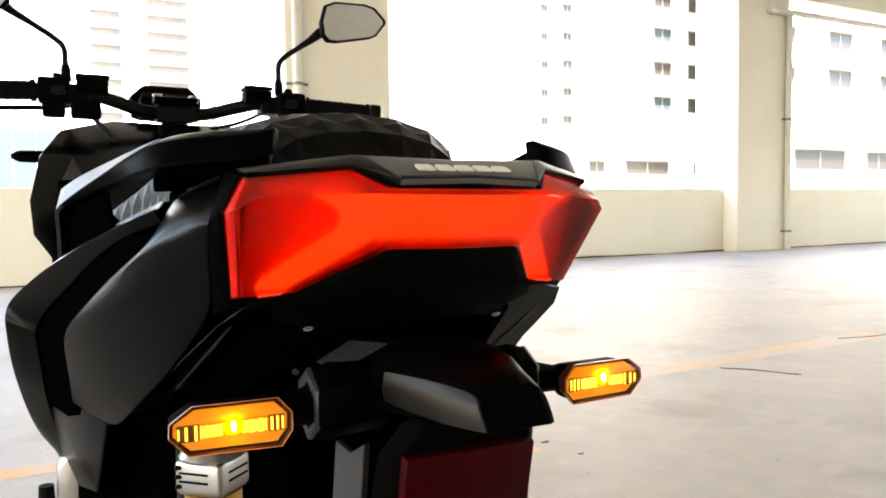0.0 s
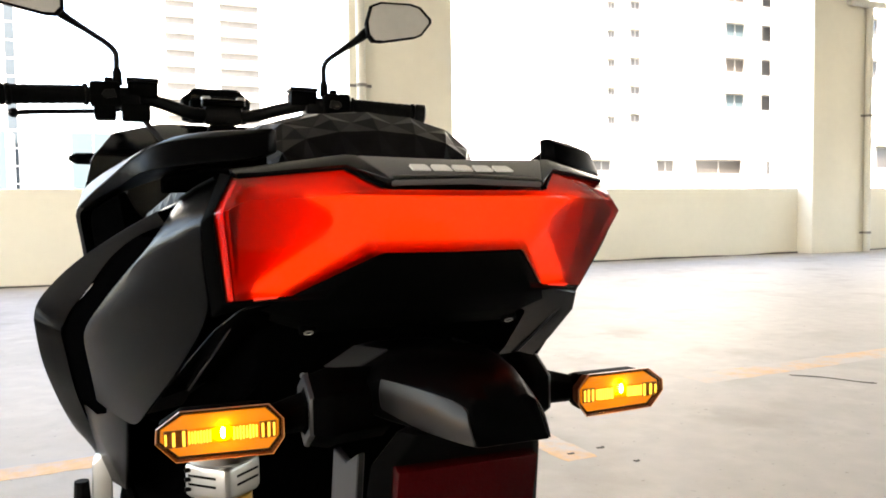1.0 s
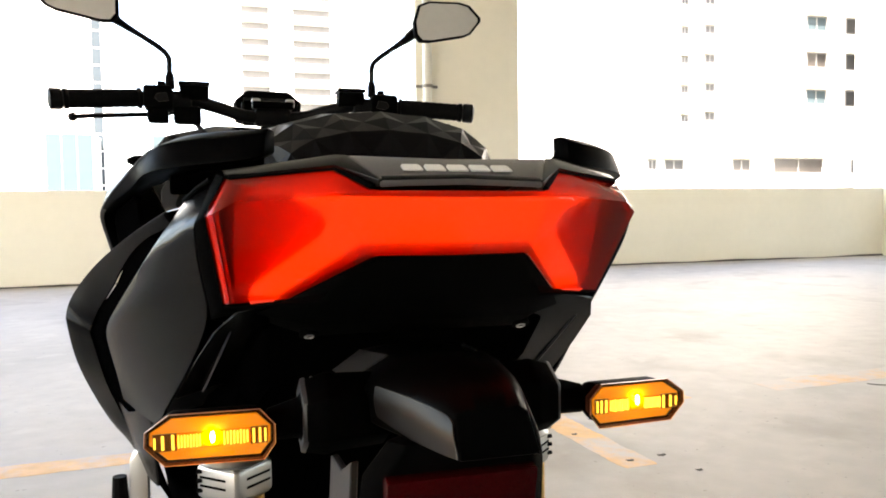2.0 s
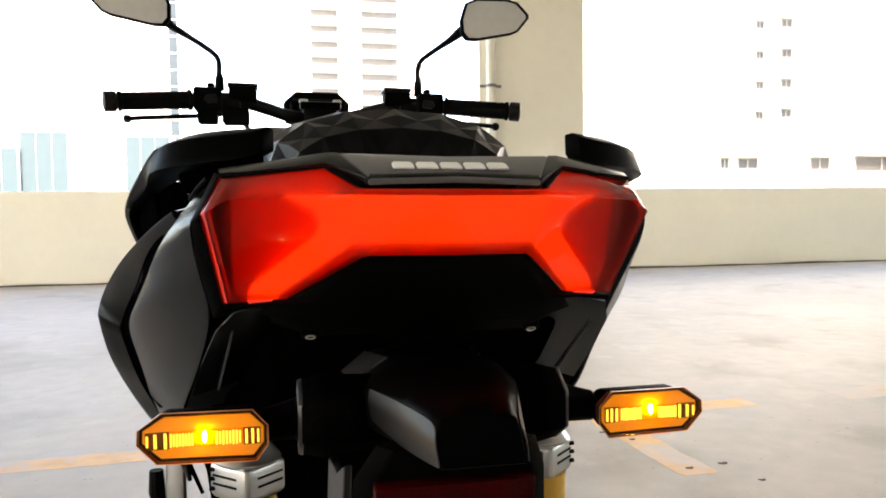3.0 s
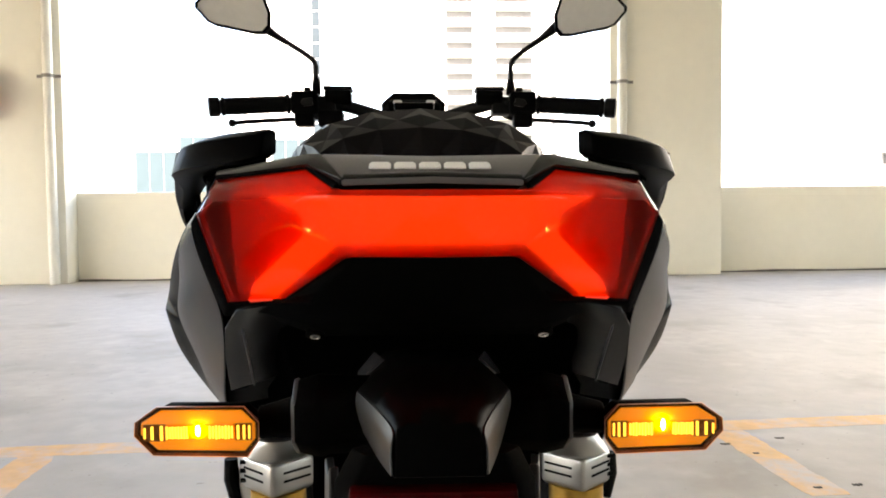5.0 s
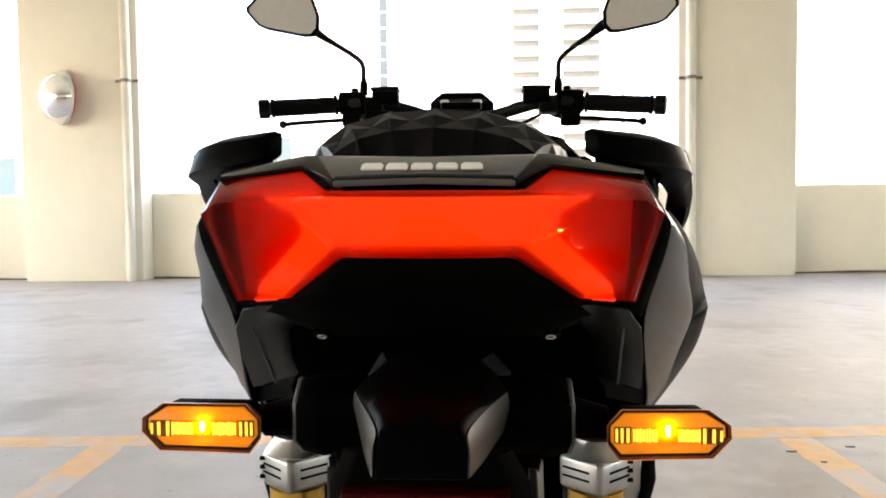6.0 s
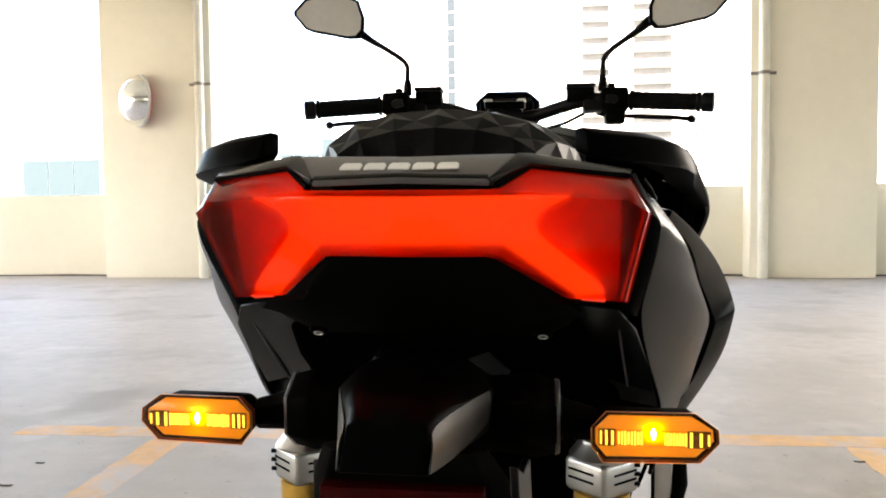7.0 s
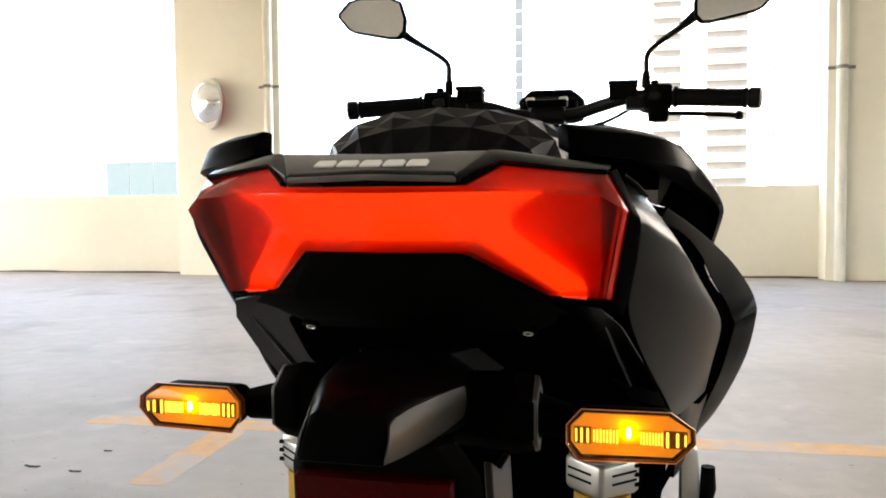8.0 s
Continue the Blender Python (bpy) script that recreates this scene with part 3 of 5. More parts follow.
part("lens", lens_mesh(), RED_LENS, lamp, "glossy red lens")
guide = [(0, -0.0885, 0.8665), (0.0575, -0.0865, 0.8670), (0.0896, -0.0690, 0.8675), (0.0734, -0.0670, 0.8590), (0.0698, -0.0640, 0.8524), (0.0722, -0.0560, 0.8454),
         (0.1085, -0.0135, 0.8150), (0.1110, -0.0105, 0.8085), (0.0945, -0.0120, 0.8072), (0.0523, -0.0620, 0.8405), (0, -0.0680, 0.8405)]
bm = bmesh.new()
cells = ((0, 1, 9, 10), (1, 2, 3), (1, 3, 4, 9), (4, 5, 9), (5, 6, 8, 9), (6, 7, 8))
for s in (1, -1):
    vs = ring(bm, flip(guide, s))
    us = ring(bm, flip([(x, y + 0.007, z) for x, y, z in guide], s))
    for f in cells:
        bm.faces.new([vs[k] for k in f])
        bm.faces.new([us[k] for k in reversed(f)])
    for k in range(len(guide) - 1):
        bm.faces.new((vs[k], vs[k + 1], us[k + 1], us[k]))
part("light_guide", tidy(bm), LIT_RED, lamp, "evenly lit X-shaped light guide")
for s in (1, -1):
    plate = [(0.0560, -0.044, 0.8505), (0.062, -0.046, 0.8690), (0.083, -0.044, 0.8740), (0.1190, -0.029, 0.8680), (0.1195, -0.0060, 0.808), (0.095, -0.0045, 0.8060), (0.060, -0.034, 0.8380)]
    part("diffuser", prism(flip(plate, s), (0, 0.0025, 0)), DIM_RED, lamp, "side plate glowing dim red for light from the guide")
    fin = [(0.060, -0.0650, 0.8700), (0.085, -0.0540, 0.8690), (0.113, -0.0405, 0.8690), (0.108, -0.0400, 0.8715), (0.090, -0.0470, 0.8735), (0.068, -0.0560, 0.8735)]
    part("upper_reflector", prism(flip(fin, s), (0, 0.003, -0.0005)), FIN_RED, lamp, "upper plate glowing red for light from the guide")
    # Added glowing plates brighten the lamp's top, bottom and side.
    crown = [(0.0540, -0.0620, 0.8700), (0.0690, -0.0500, 0.8822), (0.1165, -0.0290, 0.8785), (0.1180, -0.0300, 0.8665), (0.0900, -0.0410, 0.8660), (0.0640, -0.0540, 0.8665)]
    part("crown_glow", prism(flip(crown, s), (0, 0.0025, 0)), CROWN_RED, lamp, "added plate along the top, glowing faintly for light from the guide")
    sill = [(0, -0.0660, 0.8408), (0.0523, -0.0600, 0.8408), (0.0945, -0.0100, 0.8078), (0.0890, -0.0115, 0.8072), (0.0466, -0.0655, 0.8354), (0, -0.0690, 0.8352)]
    part("sill_glow", prism(flip(sill, s), (0, 0.0015, 0)), CROWN_RED, lamp, "added plate along the bottom, glowing faintly for light from the guide")
    cheek = [(0.1225, -0.0340, 0.8760), (0.1200, -0.0430, 0.8745), (0.1292, -0.0495, 0.8578), (0.1335, -0.0370, 0.8568), (0.1205, -0.0150, 0.8055), (0.1247, -0.0058, 0.8035)]
    part("cheek_glow", shell(flip(cheek, s), [(0, 1, 2, 3), (3, 2, 4, 5)], 0.0008, (s, -0.3, 0)), DIM_RED, lamp, "added plate in the side of the lens, glowing dim red")
    tab = [(0.096, -0.0195, 0.8060), (0.111, -0.0185, 0.8055), (0.110, -0.0120, 0.8025), (0.098, -0.0120, 0.8028)]
    part("reflector_tab", prism(flip(tab, s), (0, 0.004, 0.001)), TAB_RED, lamp, "small lit tab under the lamp")
    # Added strip that blocks a white glint between lip and lens.
    lid = [(x, y + 0.0025, z + 0.0012) for x, y, z in flip(LENS_TOP[1:], s)]
    part("seal", tube(lid, 0.0019, 8), BLACK, lamp, "added black strip that covers a bright glint over the lens")
    frame_in = [(0.1244, -0.0325, 0.8795), (0.1358, -0.0362, 0.8570), (0.1264, -0.0045, 0.8012), (0.105, -0.008, 0.8005)]
    frame_out = [(0.1285, -0.0130, 0.8820), COVER_IN[1], COVER_IN[3], COVER_IN[5]]
    part("bezel", shell(flip(frame_in + frame_out, s), [(0, 1, 5, 4), (1, 2, 6, 5), (2, 7, 6), (2, 3, 7)], 0.003, (s * 0.6, -1, 0), 0.001), BLACK, lamp, "black bezel beside the lens")

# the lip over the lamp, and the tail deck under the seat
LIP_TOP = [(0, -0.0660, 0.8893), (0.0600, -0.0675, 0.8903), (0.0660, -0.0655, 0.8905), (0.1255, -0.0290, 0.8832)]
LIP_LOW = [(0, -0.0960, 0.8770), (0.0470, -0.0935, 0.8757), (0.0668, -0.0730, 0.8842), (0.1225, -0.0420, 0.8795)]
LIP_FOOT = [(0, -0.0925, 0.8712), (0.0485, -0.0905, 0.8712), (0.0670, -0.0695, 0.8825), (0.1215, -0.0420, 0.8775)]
# Steep faces take the painted shade, the flat top the painted light.
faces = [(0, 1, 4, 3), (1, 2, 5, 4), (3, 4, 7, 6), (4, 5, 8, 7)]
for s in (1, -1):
    part("tail_lip", shell(flip(LIP_TOP[1:] + LIP_LOW[1:] + LIP_FOOT[1:], s), faces, 0.005, (s * 0.3, -0.6, 0.6), 0.0012), LIP_SHADED, scooter, "hump of the tail lip, shade put in as satin black")
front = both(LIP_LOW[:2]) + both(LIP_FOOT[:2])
part("lip_skirt", shell(front, [(0, 1, 4, 3), (1, 2, 5, 4)], 0.005, (0, -1, 0), 0.0012), LIP_SHADED, scooter, "front edge of the tail lip, shade put in as black")
lip = part("lip_plate", shell(both(LIP_TOP[:2]) + both(LIP_LOW[:2]), [(0, 1, 4, 3), (1, 2, 5, 4)], 0.005, (0, -0.4, 0.9), 0.0016, 3), LIP_LIT, scooter, "top face of the tail lip, light put in as satin grey")
# the maker's badge: five plain raised plates
slope = Vector((0, -0.0300, -0.0125)).normalized()
up = Vector((0, -slope.z, slope.y)) * -1
for k in range(5):
    x = -0.0330 + k * 0.01300
    a = Vector((x, -0.0795, 0.88365)) + up * 0.0003
    w, h = 0.0114, 0.0090
    plate = [a + Vector((0.0012, 0, 0)), a + Vector((w - 0.0012, 0, 0)), a + Vector((w, 0, 0)) + slope * h * 0.3, a + Vector((w, 0, 0)) + slope * h,
             a + slope * h, a + slope * h * 0.3]
    part("badge_plate", prism(plate, up * 0.0012, 0.0004, 1), SILVER, lip, "raised silver badge plate")

deck = [[(x, y, z) for x, z in ((-w, zl), (-w * 0.97, zt - 0.004), (-w * 0.5, zt), (w * 0.5, zt), (w * 0.97, zt - 0.004), (w, zl))]
        for y, w, zt, zl in ((-0.060, 0.068, 0.8865, 0.8820), (-0.045, 0.096, 0.8845, 0.8790), (-0.030, 0.1225, 0.8815, 0.8760), (0.03, 0.130, 0.884, 0.855), (0.12, 0.128, 0.880, 0.84), (0.3, 0.116, 0.850, 0.80), (0.5, 0.112, 0.79, 0.74))]
part("tail_deck", tidy(loft(bmesh.new(), deck), 0.003), VOID, scooter, "textured black deck under the seat")

# dark core of the body, and the underside of the tail
core = [[(-a, y, z0), (-b, y, zm), (-c, y, z1), (c, y, z1), (b, y, zm), (a, y, z0)]
        for y, a, b, c, z0, zm, z1 in ((0.005, 0.100, 0.118, 0.112, 0.800, 0.83, 0.872), (0.06, 0.098, 0.128, 0.125, 0.745, 0.80, 0.870),
                                       (0.16, 0.105, 0.150, 0.150, 0.690, 0.75, 0.865), (0.30, 0.120, 0.185, 0.165, 0.600, 0.70, 0.845),
                                       (0.45, 0.150, 0.200, 0.165, 0.450, 0.62, 0.800), (0.62, 0.170, 0.195, 0.150, 0.300, 0.50, 0.740),
                                       (0.85, 0.160, 0.170, 0.120, 0.240, 0.32, 0.560))]
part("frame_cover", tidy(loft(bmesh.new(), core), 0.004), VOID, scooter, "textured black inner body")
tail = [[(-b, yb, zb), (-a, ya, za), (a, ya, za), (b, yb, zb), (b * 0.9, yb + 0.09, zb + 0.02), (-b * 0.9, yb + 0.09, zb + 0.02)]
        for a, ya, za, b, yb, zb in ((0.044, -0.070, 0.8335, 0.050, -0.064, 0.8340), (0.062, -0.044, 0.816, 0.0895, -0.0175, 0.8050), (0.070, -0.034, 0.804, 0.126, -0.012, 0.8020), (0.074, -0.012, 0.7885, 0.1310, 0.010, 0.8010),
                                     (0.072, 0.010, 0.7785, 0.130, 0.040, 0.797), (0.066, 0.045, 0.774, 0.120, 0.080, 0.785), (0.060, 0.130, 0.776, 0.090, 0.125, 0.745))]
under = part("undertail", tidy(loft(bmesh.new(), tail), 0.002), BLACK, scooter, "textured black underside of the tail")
for s in (1, -1):
    hub = Matrix.Translation((s * 0.0734, 0.0030, 0.7800)) @ Matrix.Rotation(radians(150), 4, "X")
    bm = lathe([(0.0001, 0.0006), (0.0020, 0.0006), (0.0024, 0.0016), (0.0030, 0.0016), (0.0033, 0.0012), (0.0033, -0.010), (0.0001, -0.010)], (0, 0, 0), "z", 18)
    bmesh.ops.transform(bm, matrix=hub, verts=bm.verts)
    part("bolt", bm, ALLOY, under, "small recessed steel bolt")
    # Black disc; the recess's shade is put into its colour.
    bm = lathe([(0.0001, 0.0010), (0.0058, 0.0008), (0.0062, 0.0003), (0.0062, -0.0040), (0.0001, -0.0030)], (0, 0, 0), "z", 18)
    bmesh.ops.transform(bm, matrix=hub, verts=bm.verts)
    part("washer", bm, BLACK, under, "black disc for the shaded recess round the bolt")
    outer = [(0.1180, -0.0150, 0.7995), (0.1310, 0.0100, 0.7845), (0.1450, 0.0670, 0.7540), (0.1590, 0.1400, 0.7150)]
    inner = [(0.0900, -0.0210, 0.8050), (0.0880, 0.0040, 0.7940), (0.0860, 0.0600, 0.7700), (0.0950, 0.1330, 0.7350)]
    flank = [tuple(Vector(p) + Vector((s * 0.0006, -0.0014, -0.0012))) for p in flip(outer + inner, s)]
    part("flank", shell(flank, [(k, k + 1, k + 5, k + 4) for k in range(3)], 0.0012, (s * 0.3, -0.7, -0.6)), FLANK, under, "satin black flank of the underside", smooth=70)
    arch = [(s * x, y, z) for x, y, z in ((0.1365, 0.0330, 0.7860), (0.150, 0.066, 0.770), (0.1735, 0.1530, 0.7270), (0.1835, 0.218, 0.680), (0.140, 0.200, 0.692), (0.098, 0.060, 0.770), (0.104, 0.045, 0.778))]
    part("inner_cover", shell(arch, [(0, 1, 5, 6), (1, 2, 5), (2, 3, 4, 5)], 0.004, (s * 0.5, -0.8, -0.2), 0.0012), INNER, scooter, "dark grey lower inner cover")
    # Thin pale tube painted as the highlight along the cover's edge.
    part("cover_edge", tube([(s * 0.1180, -0.0130, 0.7980), (s * 0.1270, 0.0500, 0.7635), (s * 0.1400, 0.1350, 0.7190)], 0.0009, 6), LIT_TRIM, scooter, "narrow edge of the inner cover, highlight put in as grey")
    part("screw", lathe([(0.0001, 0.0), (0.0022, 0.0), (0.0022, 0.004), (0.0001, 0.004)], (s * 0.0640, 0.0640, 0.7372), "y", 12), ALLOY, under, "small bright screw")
    # Added panel, so that the gap behind the cover is dark.
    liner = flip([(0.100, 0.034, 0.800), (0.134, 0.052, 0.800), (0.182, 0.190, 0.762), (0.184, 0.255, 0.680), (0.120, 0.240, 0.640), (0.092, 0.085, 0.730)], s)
    part("inner_shade_panel", shell(liner, [(0, 1, 2, 5), (2, 3, 4, 5)], 0.004, (s * 0.5, -0.8, -0.2), 0.0012), VOID, scooter, "added black panel that darkens the gap behind the side cover")


def soften(ob, sharp=40, crease=0.85):
    """Rounds a panel, keeping its folds and rims."""
    me = ob.data
    bm = bmesh.new()
    bm.from_mesh(me)
    lay = bm.edges.layers.float.new("crease_edge")
    for e in bm.edges:
        e[lay] = crease if len(e.link_faces) != 2 or e.calc_face_angle(0) > radians(sharp) else 0.0
    bm.to_mesh(me)
    bm.free()
    m = ob.modifiers.new("round", "SUBSURF")
    m.levels = m.render_levels = 2
    return ob


def side_cover(s):
    """The cover beside the tail lamp: a broad rear face, a rounded shoulder and a folded lower facet."""
    outer = [(0.1490, 0.0560, 0.8645), (0.1665, 0.0450, 0.8380), (0.1760, 0.0700, 0.8250), (0.1885, 0.1200, 0.8075), (0.2060, 0.1550, 0.7810), (0.2175, 0.2000, 0.7620), (0.2165, 0.2250, 0.7400), (0.2130, 0.2480, 0.7120)]
    inner = COVER_IN + [(0.1500, 0.0800, 0.7450), (0.1715, 0.1600, 0.6980)]
    away = Vector((0.62, -0.72, 0.30)).normalized()
    mid, near = [], []
    for p, q, out in zip(inner, outer, (0.002, 0.006, 0.007, 0.009, 0.009, 0.009, 0.006, 0.001)):
        p, q = Vector(p), Vector(q)
        mid.append(tuple(p + (q - p) * 0.40 + away * out * 0.75))
        near.append(tuple(p + (q - p) * 0.80 + away * out * 0.85))
    foot = [(0.1780, 0.2200, 0.6710), (0.1900, 0.2380, 0.6750), (0.2030, 0.2570, 0.6820), (0.2110, 0.2650, 0.6880)]
    n = len(inner)
    c = flip([tuple(p) for p in inner] + mid + near + outer + foot, s)
    f = [(r * n + k, r * n + k + 1, (r + 1) * n + k + 1, (r + 1) * n + k) for r in range(3) for k in range(n - 1)]
    f += [(n - 1, 4 * n, 4 * n + 1, 2 * n - 1), (2 * n - 1, 4 * n + 1, 4 * n + 2, 3 * n - 1), (3 * n - 1, 4 * n + 2, 4 * n + 3, 4 * n - 1)]
    soften(part("side_cover", shell(c, f, 0.004, (s, -0.7, 0.2)), SATIN, scooter, "satin dark grey tail side cover", smooth=60), 48, 0.8)
    part("seam", tube([(s * 0.1318, -0.0215, 0.8782), (s * 0.1400, 0.0080, 0.8735), (s * 0.1478, 0.0390, 0.8668)], 0.0013, 6), BLACK, scooter, "narrow dark seam along the side cover")


def body_cover(s):
    """The long cover in front of it, folded round a dark vent."""
    o = [(0.1620, 0.0540, 0.8592), (0.1819, 0.0961, 0.8475), (0.2030, 0.1470, 0.8325), (0.2261, 0.2079, 0.8149), (0.2470, 0.2650, 0.7930), (0.2570, 0.2950, 0.7812),
         (0.2622, 0.3060, 0.7720), (0.2635, 0.3000, 0.7610), (0.2620, 0.3270, 0.7200), (0.2570, 0.3700, 0.6840), (0.2500, 0.4350, 0.6370), (0.2320, 0.4950, 0.5800), (0.2140, 0.5100, 0.5380)]
    i = [(0.156, 0.058, 0.850), (0.1720, 0.0980, 0.8370), (0.1900, 0.1600, 0.8120), (0.2080, 0.2060, 0.7870), (0.2260, 0.2480, 0.7690), (0.2370, 0.2680, 0.7590),
         (0.2440, 0.2740, 0.7530), (0.2450, 0.2760, 0.7490), (0.2410, 0.3020, 0.7160), (0.2330, 0.3500, 0.6800), (0.2280, 0.4150, 0.6400), (0.2150, 0.4450, 0.5900), (0.2010, 0.4650, 0.5450)]
    for k, part_way in ((1, 0.55), (2, 0.55), (3, 0.6), (4, 0.7), (5, 0.85)):     # the lit strip is narrow where the cover rises
        i[k] = tuple(p + (q - p) * part_way for p, q in zip(o[k], i[k]))
    i = [(x - (0.006 if 2 < k < 9 else 0.0), y + (0.004 if 2 < k < 9 else 0.0), z) for k, (x, y, z) in enumerate(i)]
    b = [(x - 0.020, y + 0.10, z + 0.008) for x, y, z in o[:-1]] + [(0.205, 0.57, 0.54)]
    n = len(o)
    c = flip(o + i + b, s)
    f = []
    for k in range(n - 1):
        f += [(k, k + 1, n + k + 1, n + k), (k, 2 * n + k, 2 * n + k + 1, k + 1)]
    soften(part("body_cover", shell(c, f, 0.004, (s, -0.5, 0.3)), SATIN, scooter, "satin dark grey body side cover", smooth=60), 40, 0.8)
    x_in = [(0.146, 0.064, 0.858), (0.160, 0.085, 0.840), (0.172, 0.098, 0.822), (0.184, 0.142, 0.804), (0.198, 0.180, 0.785), (0.207, 0.200, 0.770), (0.210, 0.218, 0.758),
            (0.210, 0.230, 0.740), (0.208, 0.255, 0.705), (0.205, 0.285, 0.680), (0.200, 0.330, 0.640), (0.190, 0.360, 0.590), (0.180, 0.390, 0.545)]
    # The recess and the cover's shaded inner slope are both drawn as black.
    well = [(x - 0.001, y + 0.005, z) for x, y, z in i] + x_in
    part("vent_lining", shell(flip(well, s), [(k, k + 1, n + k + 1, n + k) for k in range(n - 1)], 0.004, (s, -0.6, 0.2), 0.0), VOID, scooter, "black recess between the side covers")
    lower = flip([(0.2320, 0.3740, 0.6780), (0.2060, 0.2980, 0.6760), (0.1860, 0.2300, 0.6740), (0.1900, 0.3600, 0.5700), (0.2130, 0.5000, 0.5400), (0.2280, 0.4180, 0.6380)], s)
    part("lower_cover", shell(lower, [(0, 1, 2, 3), (0, 3, 5), (3, 4, 5)], 0.005, (s, -0.6, 0), 0.002), SATIN, scooter, "satin dark grey lower cover")


def grab_rail(s):
    """A blade-like grab rail: a ridged arm that sweeps out and forward and turns down at its front end."""
    stations = [(0.0960, -0.0140, 0.9095, 0.8930, 0.0060), (0.1080, -0.0050, 0.9090, 0.8890, 0.0105), (0.1350, 0.0190, 0.9085, 0.8865, 0.0140),
                (0.1545, 0.0480, 0.9055, 0.8830, 0.0155), (0.1800, 0.1150, 0.8945, 0.8760, 0.0120), (0.1985, 0.1720, 0.8858, 0.8675, 0.0100),
                (0.2110, 0.2140, 0.8775, 0.8590, 0.0072), (0.2125, 0.2230, 0.8735, 0.8500, 0.0062), (0.2120, 0.2420, 0.8600, 0.8380, 0.0058), (0.2110, 0.3050, 0.8300, 0.8080, 0.0060)]
    rings = []
    fold = (0.22, 0.22, 0.24, 0.30, 0.64, 0.86, 0.94, 0.94, 0.94, 0.94)     # how far down the lit upper facet reaches
    flare = (1.3, 1.5, 1.5, 1.3, 0.6, 0.55, 0.55, 0.55, 0.55, 0.55)         # how far out the foot stands
    bow = np.array([(*p, f, g) for p, f, g in zip(stations, fold, flare)])
    fine = []
    for k in range(len(bow) - 1):
        a, b, c, d = bow[max(k - 1, 0)], bow[k], bow[k + 1], bow[min(k + 2, len(bow) - 1)]
        ma, mb = (c - a) / 2, (d - b) / 2
        for t in ((0.0, 0.34, 0.67) if k < 6 else (0.0, 0.5)):
            fine.append((2 * t ** 3 - 3 * t * t + 1) * b + (t ** 3 - 2 * t * t + t) * ma + (3 * t * t - 2 * t ** 3) * c + (t ** 3 - t * t) * mb)
    fine.append(bow[-1])
    stations, fold, flare = [tuple(float(v) for v in p[:5]) for p in fine], [float(p[5]) for p in fine], [float(p[6]) for p in fine]
    for k, (x, y, zt, zb, w) in enumerate(stations):
        p, q = stations[max(k - 1, 0)], stations[min(k + 1, len(stations) - 1)]
        out = Vector((q[1] - p[1], p[0] - q[0])).normalized() * w
        rings.append(flip([(x - out.x * 0.9, y - out.y * 0.9, zt - 0.001), (x + out.x * 0.15, y + out.y * 0.15, zt), (x + out.x, y + out.y, zt - (zt - zb) * fold[k]),
                           (x + out.x * flare[k], y + out.y * flare[k], zb), (x - out.x * 0.8, y - out.y * 0.8, zb + 0.002)], s))
    # Paler skins on the outer faces carry the daylight in their colour.
    crest = [tuple(Vector(r[1]) + Vector((s * 0.0006, -0.0004, 0.0005))) for r in rings[9:]]
    brink = [tuple(Vector(r[2]) + Vector((s * 0.0006, -0.0004, 0.0002))) for r in rings[9:]]
    n = len(crest)
    rail = part("grab_rail", tidy(loft(bmesh.new(), rings), 0.0012, 2, 20), RAIL, scooter, "satin black passenger grab rail, its outer facet greyed as if lit", smooth=30)
    part("facet", shell(crest + brink, [(k, k + 1, n + k + 1, n + k) for k in range(n - 1)], 0.0008, (s, -0.2, 0.4)), LIT_TRIM, rail, "outer facet of the rail, daylight put in as grey", smooth=30)
    heel = [tuple(Vector(r[k]) + Vector((s * 0.0006, -0.0008, 0.0))) for k in (2, 3) for r in rings[17:]]
    m = len(rings[17:])
    part("heel", shell(heel, [(k, k + 1, m + k + 1, m + k) for k in range(m - 1)], 0.0008, (s * 0.4, -0.9, 0)), LIT_TRIM, rail, "downturned end of the rail, daylight put in as grey", smooth=30)
    # Two added black panels stand for the dark space inside the rail.
    skirt = [(0.1860, 0.145, 0.8730), (0.1935, 0.172, 0.8690), (0.2070, 0.214, 0.8615), (0.2090, 0.224, 0.8515), (0.2085, 0.300, 0.8250),
             (0.1800, 0.145, 0.8300), (0.1880, 0.172, 0.8240), (0.1985, 0.214, 0.8060), (0.2010, 0.224, 0.8000), (0.2030, 0.300, 0.7800)]
    part("rail_shade_skirt", shell(flip(skirt, s), [(k, k + 1, k + 6, k + 5) for k in range(4)], 0.004, (s, -0.3, 0), 0.001), VOID, scooter, "added black panel that darkens the space under the grab rail")
    wall = flip([(0.186, 0.322, 0.890), (0.2150, 0.309, 0.888), (0.2130, 0.318, 0.790), (0.160, 0.325, 0.780), (0.158, 0.325, 0.845), (0.172, 0.322, 0.861)], s)
    part("rail_shade_panel", prism(wall, (0, 0.012, 0), 0.002), VOID, scooter, "added black panel that darkens the opening behind the grab rail")
    foot = flip([(0.094, 0.19, 0.885), (0.127, 0.20, 0.880), (0.127, 0.24, 0.876), (0.094, 0.24, 0.88)], s)
    seat_side = flip([(0.099, -0.010, 0.9040), (0.135, 0.018, 0.9060), (0.156, 0.056, 0.9020), (0.158, 0.088, 0.893), (0.140, 0.088, 0.894), (0.124, 0.062, 0.9000)], s)
    part("rail_base", prism(seat_side, (0, 0, -0.022), 0.002), VOID, scooter, "black base under the grab rail")
    part("grab_mount", prism(foot, (0, 0, -0.05), 0.004), VOID, scooter, "black grab rail mount")


for s in (1, -1):
    side_cover(s)
    body_cover(s)
    grab_rail(s)


